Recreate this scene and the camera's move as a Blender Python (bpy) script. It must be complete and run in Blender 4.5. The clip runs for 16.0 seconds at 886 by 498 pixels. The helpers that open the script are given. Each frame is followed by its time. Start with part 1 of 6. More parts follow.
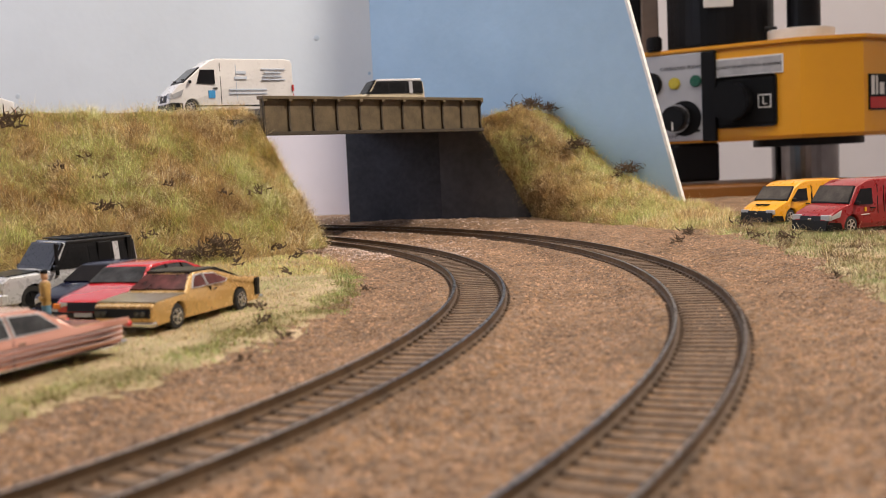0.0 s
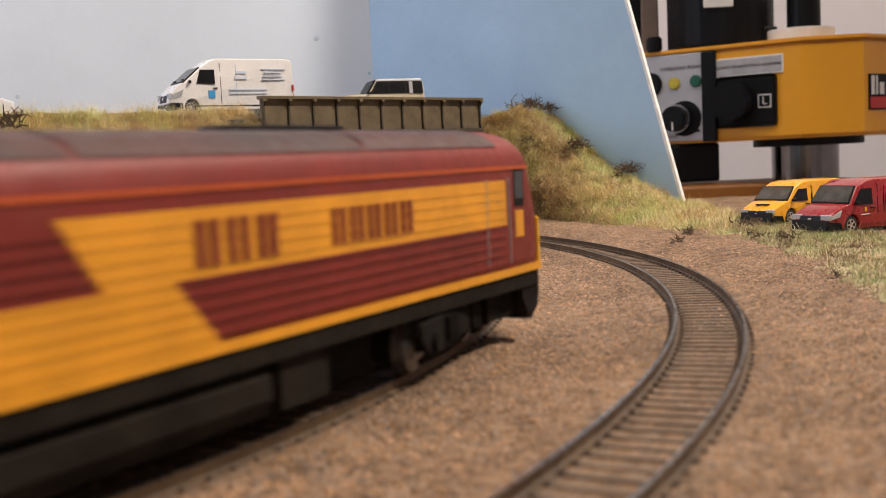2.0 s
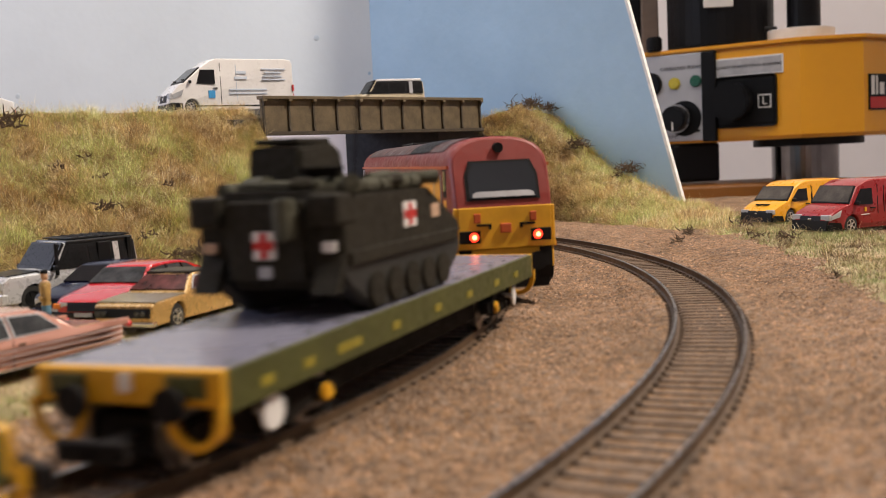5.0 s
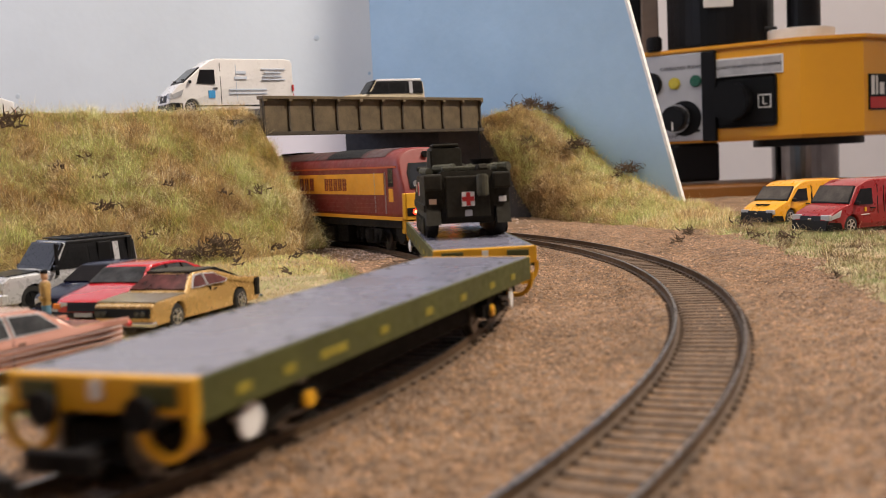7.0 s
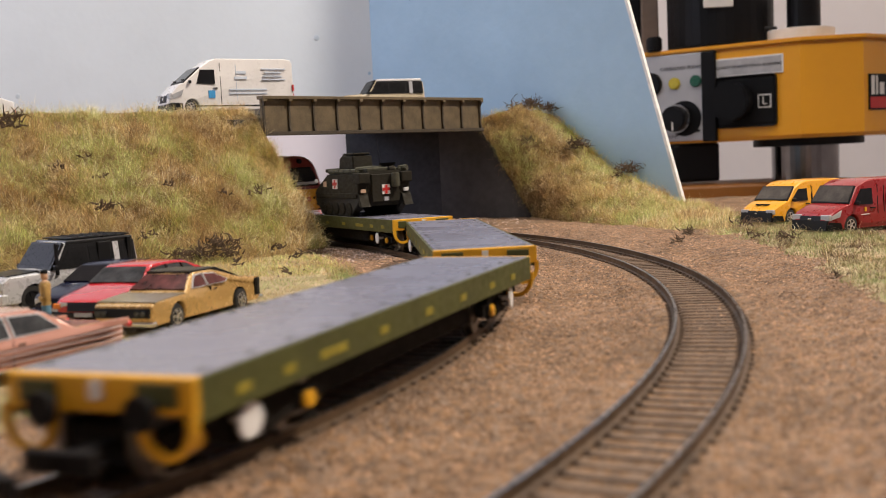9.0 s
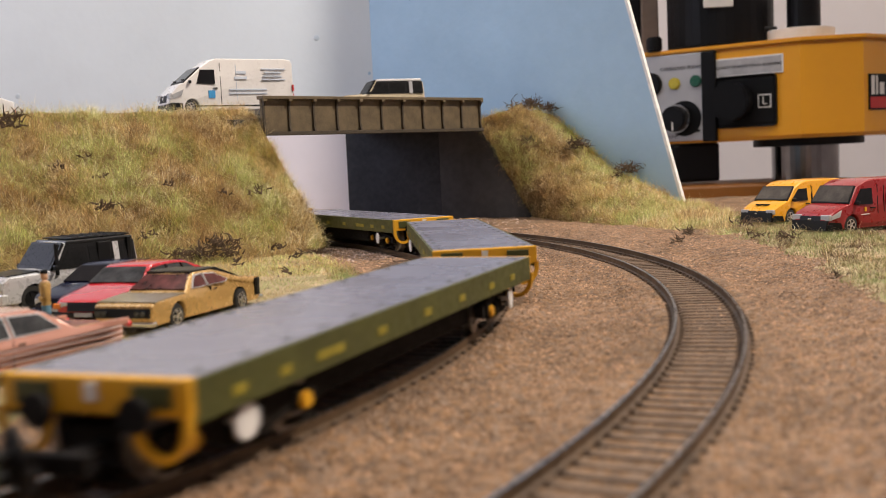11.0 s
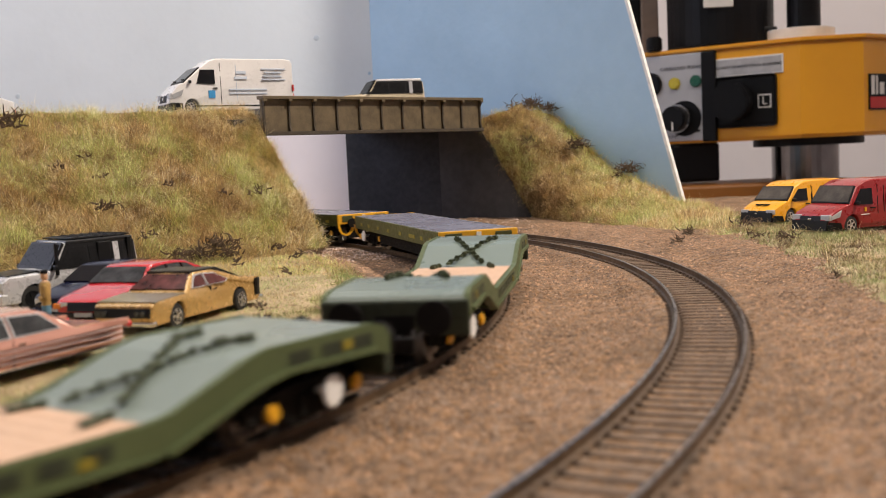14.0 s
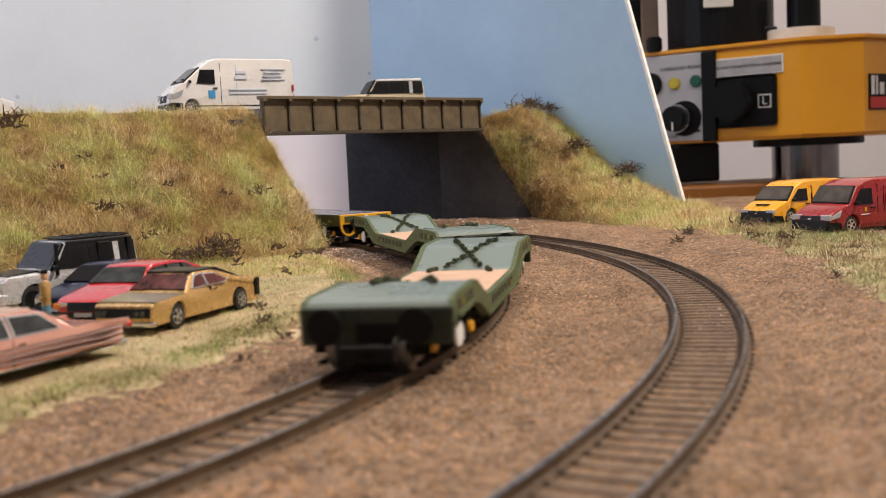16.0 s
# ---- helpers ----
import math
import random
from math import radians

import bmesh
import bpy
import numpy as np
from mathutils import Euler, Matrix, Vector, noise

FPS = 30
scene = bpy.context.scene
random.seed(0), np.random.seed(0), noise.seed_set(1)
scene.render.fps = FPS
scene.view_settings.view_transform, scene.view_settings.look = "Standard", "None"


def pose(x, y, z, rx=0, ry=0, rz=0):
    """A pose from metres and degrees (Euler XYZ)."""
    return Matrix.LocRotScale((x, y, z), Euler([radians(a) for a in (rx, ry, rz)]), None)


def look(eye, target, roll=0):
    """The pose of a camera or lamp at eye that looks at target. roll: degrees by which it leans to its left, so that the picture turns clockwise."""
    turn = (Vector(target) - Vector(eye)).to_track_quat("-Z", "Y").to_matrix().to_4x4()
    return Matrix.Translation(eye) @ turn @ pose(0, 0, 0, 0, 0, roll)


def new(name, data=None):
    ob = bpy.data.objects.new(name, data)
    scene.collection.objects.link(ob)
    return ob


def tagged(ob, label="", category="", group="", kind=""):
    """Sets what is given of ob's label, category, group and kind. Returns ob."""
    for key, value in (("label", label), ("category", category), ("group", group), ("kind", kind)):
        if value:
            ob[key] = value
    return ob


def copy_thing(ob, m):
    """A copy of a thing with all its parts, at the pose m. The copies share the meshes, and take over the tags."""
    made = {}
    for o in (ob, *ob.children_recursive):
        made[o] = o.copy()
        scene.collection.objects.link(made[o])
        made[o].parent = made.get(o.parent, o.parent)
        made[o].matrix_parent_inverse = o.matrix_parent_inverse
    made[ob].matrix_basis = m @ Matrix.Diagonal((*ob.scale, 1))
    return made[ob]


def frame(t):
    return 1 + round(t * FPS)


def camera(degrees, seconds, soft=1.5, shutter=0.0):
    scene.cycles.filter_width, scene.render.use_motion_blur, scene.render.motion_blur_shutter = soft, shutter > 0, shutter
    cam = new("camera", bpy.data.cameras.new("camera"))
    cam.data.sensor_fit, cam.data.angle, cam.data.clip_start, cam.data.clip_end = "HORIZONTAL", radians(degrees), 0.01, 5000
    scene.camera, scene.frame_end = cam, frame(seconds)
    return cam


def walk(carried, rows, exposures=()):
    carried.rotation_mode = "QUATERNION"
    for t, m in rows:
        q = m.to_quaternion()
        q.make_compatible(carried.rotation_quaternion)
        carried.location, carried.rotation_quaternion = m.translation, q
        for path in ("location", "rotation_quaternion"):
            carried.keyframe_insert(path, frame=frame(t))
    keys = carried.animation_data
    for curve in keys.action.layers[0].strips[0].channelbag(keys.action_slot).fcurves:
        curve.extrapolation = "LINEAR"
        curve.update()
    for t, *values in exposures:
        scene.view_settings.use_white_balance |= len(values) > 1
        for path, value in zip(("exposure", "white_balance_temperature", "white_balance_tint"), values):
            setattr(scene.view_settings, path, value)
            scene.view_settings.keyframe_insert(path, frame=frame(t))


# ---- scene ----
# The camera stands still beside the curve.
def still(p, r, h):
    c, s = math.cos(r), math.sin(r)
    right = Vector((c, s * math.sin(p), s * math.cos(p)))
    up = Vector((-s, c * math.sin(p), c * math.cos(p)))
    back = Vector((0, -math.cos(p), math.sin(p)))
    m = Matrix((right, up, back)).transposed().to_4x4()
    return Matrix.Translation((0, 0, h)) @ m


cam = camera(45.49, 16.0, soft=0.75, shutter=0.7)
CAM = still(0.0847, -0.0457, 0.04525)
walk(cam, [(0.0, CAM), (16.0, CAM)])
cam.data.dof.use_dof = True
cam.data.dof.focus_distance = 0.52
cam.data.dof.aperture_fstop = 24.0

# ---- light: a workshop with ceiling lamps and a cool window ----
world = bpy.data.worlds.new("world")
world.use_nodes = True
scene.world = world
bg = world.node_tree.nodes["Background"]
bg.inputs[0].default_value = (0.80, 0.86, 1.0, 1)
bg.inputs[1].default_value = 0.10
scene.view_settings.exposure = 0.0


def area(name, eye, target, sx, sy, watts, colour):
    la = bpy.data.lights.new(name, "AREA")
    la.shape, la.size, la.size_y, la.energy, la.color = "RECTANGLE", sx, sy, watts, colour
    ob = new(name, la)
    ob.matrix_world = look(eye, target)
    return ob


def spot(name, eye, target, watts, colour, degrees, blend, radius):
    la = bpy.data.lights.new(name, "SPOT")
    la.energy, la.color, la.spot_size, la.spot_blend, la.shadow_soft_size = watts, colour, radians(degrees), blend, radius
    ob = new(name, la)
    ob.matrix_world = look(eye, target)
    return ob


KEY = spot("ceiling_spotlight", (0.965, 0.265, 1.40), (-0.12, 0.54, 0.0), 136.0, (1.0, 0.875, 0.745), 68, 0.75, 0.06)
TOP = area("ceiling_lamp", (-0.3, 0.5, 1.43), (-0.1, 0.6, 0.0), 1.4, 0.9, 13.5, (1.0, 0.91, 0.82))
# Unseen fill, added to brighten the rear wall and the milling machine.
BACKFILL = area("ceiling_lamp", (0.95, 1.45, 1.44), (0.8, 2.1, 0.1), 0.5, 0.3, 9.0, (1.0, 0.9, 0.82))
WIN = area("window_light", (-1.5, 0.62, 0.62), (-0.05, 0.85, 0.0), 0.7, 0.7, 10.5, (0.70, 0.76, 1.0))

# ---- materials ----
def mat(name, base, rough=0.6, metal=0.0, var=0.0, scale=60.0, bump=0.0, bscale=400.0, dark=None, coat=0.0, spec=0.5,
        emit=None, power=0.0, rnd=0.0, island=0.0, detail=6.0):
    m = bpy.data.materials.new(name)
    m.use_nodes = True
    nt = m.node_tree
    b = nt.nodes["Principled BSDF"]
    b.inputs["Base Color"].default_value = (*base, 1)
    b.inputs["Roughness"].default_value = rough
    b.inputs["Metallic"].default_value = metal
    b.inputs["Coat Weight"].default_value = coat
    b.inputs["Coat Roughness"].default_value = 0.08
    b.inputs["Specular IOR Level"].default_value = spec
    if emit:
        b.inputs["Emission Color"].default_value = (*emit, 1)
        b.inputs["Emission Strength"].default_value = power
    co = nt.nodes.new("ShaderNodeTexCoord")
    if var > 0 or dark:
        n = nt.nodes.new("ShaderNodeTexNoise")
        n.inputs["Scale"].default_value, n.inputs["Detail"].default_value = scale, detail
        n.inputs["Roughness"].default_value = 0.65
        nt.links.new(co.outputs["Object"], n.inputs["Vector"])
        r = nt.nodes.new("ShaderNodeValToRGB")
        d = dark or tuple(c * (1 - var) for c in base)
        r.color_ramp.elements[0].position, r.color_ramp.elements[1].position = 0.32, 0.66
        r.color_ramp.elements[0].color = (*d, 1)
        r.color_ramp.elements[1].color = (*[min(1, c * (1 + 0.4 * var)) for c in base], 1)
        nt.links.new(n.outputs["Fac"], r.inputs["Fac"])
        last = r.outputs["Color"]
        n2 = nt.nodes.new("ShaderNodeTexNoise")
        n2.inputs["Scale"].default_value, n2.inputs["Detail"].default_value = scale * 9, 3
        nt.links.new(co.outputs["Object"], n2.inputs["Vector"])
        mr = nt.nodes.new("ShaderNodeMapRange")
        mr.inputs["From Min"].default_value, mr.inputs["From Max"].default_value = 0.3, 0.7
        mr.inputs["To Min"].default_value, mr.inputs["To Max"].default_value = rough * 0.8, min(1, rough * 1.25)
        nt.links.new(n2.outputs["Fac"], mr.inputs["Value"])
        nt.links.new(mr.outputs["Result"], b.inputs["Roughness"])
        if rnd or island:
            hv = nt.nodes.new("ShaderNodeHueSaturation")
            src = nt.nodes.new("ShaderNodeNewGeometry" if island else "ShaderNodeObjectInfo")
            mv = nt.nodes.new("ShaderNodeMapRange")
            k = island or rnd
            mv.inputs["To Min"].default_value, mv.inputs["To Max"].default_value = 1 - k, 1 + k
            nt.links.new(src.outputs["Random Per Island" if island else "Random"], mv.inputs["Value"])
            nt.links.new(mv.outputs["Result"], hv.inputs["Value"])
            nt.links.new(last, hv.inputs["Color"])
            last = hv.outputs["Color"]
        nt.links.new(last, b.inputs["Base Color"])
    if bump > 0:
        nb = nt.nodes.new("ShaderNodeTexNoise")
        nb.inputs["Scale"].default_value, nb.inputs["Detail"].default_value = bscale, 5
        nt.links.new(co.outputs["Object"], nb.inputs["Vector"])
        bp = nt.nodes.new("ShaderNodeBump")
        bp.inputs["Strength"].default_value, bp.inputs["Distance"].default_value = bump, 0.001
        nt.links.new(nb.outputs["Fac"], bp.inputs["Height"])
        nt.links.new(bp.outputs["Normal"], b.inputs["Normal"])
    return m


def glass_mat(name, tint, rough=0.03):
    m = bpy.data.materials.new(name)
    m.use_nodes = True
    b = m.node_tree.nodes["Principled BSDF"]
    b.inputs["Base Color"].default_value = (*tint, 1)
    b.inputs["Roughness"].default_value = rough
    b.inputs["Transmission Weight"].default_value = 1.0
    b.inputs["IOR"].default_value = 1.2
    return m


GRAVEL = mat("ballast_grain", (0.35, 0.215, 0.13), 0.85, var=0.35, scale=90, island=0.6)
SOIL = mat("soil", (0.20, 0.13, 0.05), 0.95, var=0.5, scale=60, bump=1.0, bscale=900)
SLEEPER = mat("sleeper_plastic", (0.145, 0.098, 0.066), 0.85, var=0.45, scale=250, bump=0.4, bscale=2500, rnd=0.18)
RAIL = mat("rail_side", (0.105, 0.064, 0.034), 0.5, 0.2, var=0.55, scale=60)
RAILTOP = mat("rail_top", (0.42, 0.40, 0.38), 0.28, 1.0, var=0.3, scale=90)
BACKDROP = mat("painted_board_pale", (0.70, 0.78, 0.86), 0.8, var=0.05, scale=9, bump=0.15, bscale=160)
BACKBLUE = mat("painted_board_blue", (0.36, 0.53, 0.70), 0.8, var=0.08, scale=12, bump=0.2, bscale=180)
BOARDEDGE = mat("raw_board_edge", (0.80, 0.80, 0.78), 0.8, var=0.2, scale=150, bump=0.3, bscale=900)
CONCRETE = mat("grey_card", (0.055, 0.058, 0.068), 0.8, var=0.25, scale=30, bump=0.2, bscale=700)
CONCRETE2 = mat("grey_card_lighter", (0.085, 0.085, 0.09), 0.75, var=0.3, scale=24, bump=0.2, bscale=700)
ROADM = mat("grey_road", (0.16, 0.155, 0.15), 0.9, var=0.3, scale=60, bump=0.3, bscale=1500)
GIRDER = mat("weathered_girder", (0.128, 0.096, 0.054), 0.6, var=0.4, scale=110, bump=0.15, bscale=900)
# Darker girder brown: shade painted on lower flange and ribs.
GIRDERSHADE = mat("girder_painted_shade", (0.06, 0.047, 0.032), 0.8, var=0.4, scale=150)
ROOMWALL = mat("room_plaster", (0.84, 0.79, 0.77), 0.85, var=0.05, scale=3)
ROOMFLOOR = mat("room_floor", (0.22, 0.2, 0.18), 0.8, var=0.3, scale=6)
BENCH = mat("bench_wood", (0.20, 0.13, 0.08), 0.7, var=0.3, scale=12)
TWIG = mat("twig", (0.075, 0.045, 0.022), 0.9, var=0.4, scale=400)


def grass_mat(name, cols, size=30.0, light=(0.6, 1.5)):
    """Fibres whose hue drifts in patches and whose lightness differs from fibre to fibre."""
    m = bpy.data.materials.new(name)
    m.use_nodes = True
    nt = m.node_tree
    b = nt.nodes["Principled BSDF"]
    b.inputs["Roughness"].default_value = 0.5
    co = nt.nodes.new("ShaderNodeTexCoord")
    n = nt.nodes.new("ShaderNodeTexNoise")
    n.inputs["Scale"].default_value, n.inputs["Detail"].default_value = size, 4
    nt.links.new(co.outputs["Object"], n.inputs["Vector"])
    st = nt.nodes.new("ShaderNodeMath")
    st.operation = "MULTIPLY_ADD"
    st.inputs[1].default_value, st.inputs[2].default_value = 1.8, -0.345
    nt.links.new(n.outputs["Fac"], st.inputs[0])
    g = nt.nodes.new("ShaderNodeNewGeometry")
    mx = nt.nodes.new("ShaderNodeMath")
    mx.operation = "MULTIPLY_ADD"
    mx.inputs[1].default_value, mx.inputs[2].default_value = 0.42, -0.21
    nt.links.new(g.outputs["Random Per Island"], mx.inputs[0])
    ad = nt.nodes.new("ShaderNodeMath")
    nt.links.new(mx.outputs[0], ad.inputs[0])
    nt.links.new(st.outputs[0], ad.inputs[1])
    r = nt.nodes.new("ShaderNodeValToRGB")
    els = r.color_ramp.elements
    for i, (p, c) in enumerate(cols):
        e = els[i] if i < 2 else els.new(p)
        e.position, e.color = p, (*c, 1)
    nt.links.new(ad.outputs[0], r.inputs["Fac"])
    wn = nt.nodes.new("ShaderNodeTexWhiteNoise")
    wn.noise_dimensions = "1D"
    nt.links.new(g.outputs["Random Per Island"], wn.inputs["W"])
    mv = nt.nodes.new("ShaderNodeMapRange")
    mv.inputs["To Min"].default_value, mv.inputs["To Max"].default_value = light
    nt.links.new(wn.outputs["Value"], mv.inputs["Value"])
    hv = nt.nodes.new("ShaderNodeHueSaturation")
    nt.links.new(mv.outputs["Result"], hv.inputs["Value"])
    nt.links.new(r.outputs["Color"], hv.inputs["Color"])
    nt.links.new(hv.outputs["Color"], b.inputs["Base Color"])
    return m


def ballast_mat(name, base, stain):
    """Scattered chippings: each about a millimetre, light and dark, over broad stains."""
    m = bpy.data.materials.new(name)
    m.use_nodes = True
    nt = m.node_tree
    b = nt.nodes["Principled BSDF"]
    b.inputs["Roughness"].default_value = 0.92
    b.inputs["Specular IOR Level"].default_value = 0.25
    co = nt.nodes.new("ShaderNodeTexCoord")
    n = nt.nodes.new("ShaderNodeTexNoise")
    n.inputs["Scale"].default_value, n.inputs["Detail"].default_value = 26, 8
    n.inputs["Roughness"].default_value = 0.7
    nt.links.new(co.outputs["Object"], n.inputs["Vector"])
    r = nt.nodes.new("ShaderNodeValToRGB")
    r.color_ramp.elements[0].position, r.color_ramp.elements[1].position = 0.36, 0.58
    r.color_ramp.elements[0].color, r.color_ramp.elements[1].color = (*stain, 1), (*base, 1)
    nt.links.new(n.outputs["Fac"], r.inputs["Fac"])
    v = nt.nodes.new("ShaderNodeTexVoronoi")
    v.inputs["Scale"].default_value = 850
    nt.links.new(co.outputs["Object"], v.inputs["Vector"])
    sp = nt.nodes.new("ShaderNodeSeparateColor")
    nt.links.new(v.outputs["Color"], sp.inputs["Color"])
    mv = nt.nodes.new("ShaderNodeMapRange")
    mv.inputs["To Min"].default_value, mv.inputs["To Max"].default_value = 0.5, 1.5
    nt.links.new(sp.outputs["Red"], mv.inputs["Value"])
    ms = nt.nodes.new("ShaderNodeMapRange")
    ms.inputs["To Min"].default_value, ms.inputs["To Max"].default_value = 0.7, 1.12
    nt.links.new(sp.outputs["Green"], ms.inputs["Value"])
    hv = nt.nodes.new("ShaderNodeHueSaturation")
    nt.links.new(mv.outputs["Result"], hv.inputs["Value"])
    nt.links.new(ms.outputs["Result"], hv.inputs["Saturation"])
    nt.links.new(r.outputs["Color"], hv.inputs["Color"])
    nt.links.new(hv.outputs["Color"], b.inputs["Base Color"])
    bp = nt.nodes.new("ShaderNodeBump")
    bp.inputs["Strength"].default_value, bp.inputs["Distance"].default_value = 1.0, 0.0008
    bp.invert = True
    nt.links.new(v.outputs["Distance"], bp.inputs["Height"])
    nt.links.new(bp.outputs["Normal"], b.inputs["Normal"])
    return m


BALLAST = ballast_mat("ballast", (0.245, 0.146, 0.082), (0.145, 0.088, 0.050))
GRASS = grass_mat("static_grass", [(0.14, (0.17, 0.10, 0.04)), (0.95, (0.60, 0.64, 0.26)), (0.30, (0.44, 0.27, 0.11)), (0.44, (0.64, 0.46, 0.21)), (0.56, (0.60, 0.49, 0.20)), (0.68, (0.43, 0.44, 0.13)), (0.80, (0.46, 0.52, 0.16))], 34.0, (0.55, 1.55))
DRYVERGE = grass_mat("dry_verge_grass", [(0.2, (0.07, 0.042, 0.018)), (0.85, (0.30, 0.34, 0.12)), (0.38, (0.19, 0.12, 0.055)), (0.52, (0.28, 0.20, 0.09)), (0.66, (0.21, 0.25, 0.07))], 42.0)
STRAW = grass_mat("long_straw", [(0.28, (0.55, 0.34, 0.14)), (0.72, (0.92, 0.86, 0.60)), (0.5, (0.85, 0.68, 0.38))])
FLOCK = mat("flocked_ground", (0.48, 0.36, 0.23), 0.95, var=0.4, scale=34, bump=1.0, bscale=1400, dark=(0.21, 0.19, 0.075), detail=10)
PALESTONE = mat("pale_chippings", (0.52, 0.40, 0.34), 0.85, var=0.35, scale=90, island=0.5)
RIMGREEN = grass_mat("rim_grass", [(0.2, (0.16, 0.11, 0.04)), (0.85, (0.38, 0.46, 0.15)), (0.45, (0.27, 0.24, 0.08)), (0.6, (0.24, 0.32, 0.08))], 22.0)
VERGE = grass_mat("verge_grass", [(0.22, (0.42, 0.30, 0.16)), (0.84, (0.36, 0.46, 0.15)), (0.50, (0.58, 0.46, 0.27)), (0.64, (0.40, 0.42, 0.17))], 24.0)


# ---- mesh helpers ----
def finish(name, bm, material, parent=None, smooth=False):
    me = bpy.data.meshes.new(name)
    bmesh.ops.recalc_face_normals(bm, faces=bm.faces)
    bm.to_mesh(me)
    bm.free()
    mats = material if isinstance(material, (list, tuple)) else [material]
    for m in mats:
        me.materials.append(m)
    if smooth:
        for p in me.polygons:
            p.use_smooth = True
    ob = new(name, me)
    if parent:
        ob.parent = parent
    return ob


def part(name, bm, material, parent, label="", smooth=False):
    ob = finish(name, bm, material, parent, smooth)
    return tagged(ob, label) if label else ob


def raw(name, verts, faces, material, parent=None):
    me = bpy.data.meshes.new(name)
    me.from_pydata(verts, [], faces)
    me.materials.append(material)
    ob = new(name, me)
    if parent:
        ob.parent = parent
    return ob


def thing(name, label, category, m=None, group="", kind=""):
    ob = new(name)
    ob.empty_display_size = 0.01
    if m is not None:
        ob.matrix_basis = m
    return tagged(ob, label, category, group, kind)


def B(x0, x1, y0, y1, z0, z1, bev=0.0, bm=None):
    """A box in millimetres, its edges bevelled."""
    bm = bm or bmesh.new()
    vs = bmesh.ops.create_cube(bm, size=1)["verts"]
    for v in vs:
        v.co = Vector(((x0 + x1) / 2 + v.co.x * (x1 - x0), (y0 + y1) / 2 + v.co.y * (y1 - y0), (z0 + z1) / 2 + v.co.z * (z1 - z0))) * 0.001
    if bev:
        es = {e for v in vs for e in v.link_edges}
        bmesh.ops.bevel(bm, geom=list(es), offset=bev * 0.001, segments=2, affect="EDGES", profile=0.5)
    return bm


def CYL(r, h, c=(0, 0, 0), axis="z", seg=20, r2=None, bev=0.0, bm=None):
    """A cylinder in millimetres round c."""
    bm = bm or bmesh.new()
    rot = {"z": Matrix(), "x": Matrix.Rotation(math.pi / 2, 4, "Y"), "y": Matrix.Rotation(math.pi / 2, 4, "X")}[axis]
    out = bmesh.ops.create_cone(bm, cap_ends=True, segments=seg, radius1=r * 0.001, radius2=(r if r2 is None else r2) * 0.001, depth=h * 0.001,
                                matrix=Matrix.Translation(Vector(c) * 0.001) @ rot)
    if bev:
        fs = {f for v in out["verts"] for f in v.link_faces if len(f.verts) > 4}
        es = {e for f in fs for e in f.edges}
        bmesh.ops.bevel(bm, geom=list(es), offset=bev * 0.001, segments=2, affect="EDGES")
    return bm


def PRISM(points, axis, a0, a1, bm=None, bev=0.0):
    """A flat outline in millimetres, drawn out along an axis. axis y: points are x, z; axis x: y, z; axis z: x, y."""
    bm = bm or bmesh.new()
    put = {"y": lambda p, a: (p[0], a, p[1]), "x": lambda p, a: (a, p[0], p[1]), "z": lambda p, a: (p[0], p[1], a)}[axis]
    lo = [bm.verts.new(Vector(put(p, a0)) * 0.001) for p in points]
    hi = [bm.verts.new(Vector(put(p, a1)) * 0.001) for p in points]
    k = len(points)
    fs = [bm.faces.new(lo), bm.faces.new(hi[::-1])]
    for i in range(k):
        fs.append(bm.faces.new((lo[i], lo[(i + 1) % k], hi[(i + 1) % k], hi[i])))
    if bev:
        es = {e for f in fs[:2] for e in f.edges}
        bmesh.ops.bevel(bm, geom=list(es), offset=bev * 0.001, segments=2, affect="EDGES")
    return bm


def GRID(rows, bm=None, close=False):
    """A skin over rows of points in millimetres."""
    bm = bm or bmesh.new()
    vs = [[bm.verts.new(Vector(p) * 0.001) for p in row] for row in rows]
    for a, b in zip(vs, vs[1:]):
        n = len(a)
        for i in range(n if close else n - 1):
            bm.faces.new((a[i], a[(i + 1) % n], b[(i + 1) % n], b[i]))
    return bm, vs


# ---- the room ----
def slab(name, x0, x1, y0, y1, z0, z1, material, label, category):
    ob = finish(name, B(x0, x1, y0, y1, z0, z1), material)
    return tagged(ob, label, category, kind="structure")


slab("floor", -1650, 1850, -1150, 2350, -960, -900, ROOMFLOOR, "worn grey workshop floor", "floor")
slab("ceiling", -1650, 1850, -1150, 2350, 1500, 1560, ROOMWALL, "plain white workshop ceiling", "ceiling")
slab("wall_north", -1650, 1850, 2350, 2450, -900, 1500, ROOMWALL, "off-white plastered workshop wall", "wall")
slab("wall_south", -1650, 1850, -1250, -1150, -900, 1500, ROOMWALL, "off-white plastered workshop wall", "wall")
slab("wall_west", -1750, -1650, -1150, 2350, -900, 1500, ROOMWALL, "off-white plastered workshop wall", "wall")
slab("wall_east", 1850, 1950, -1150, 2350, -900, 1500, ROOMWALL, "off-white plastered workshop wall", "wall")

# ---- the layout: curve data in millimetres ----
C1, R1 = (-425.7, 384.3), 438.0
C2, R2 = (-440.8, 397.3), 524.4


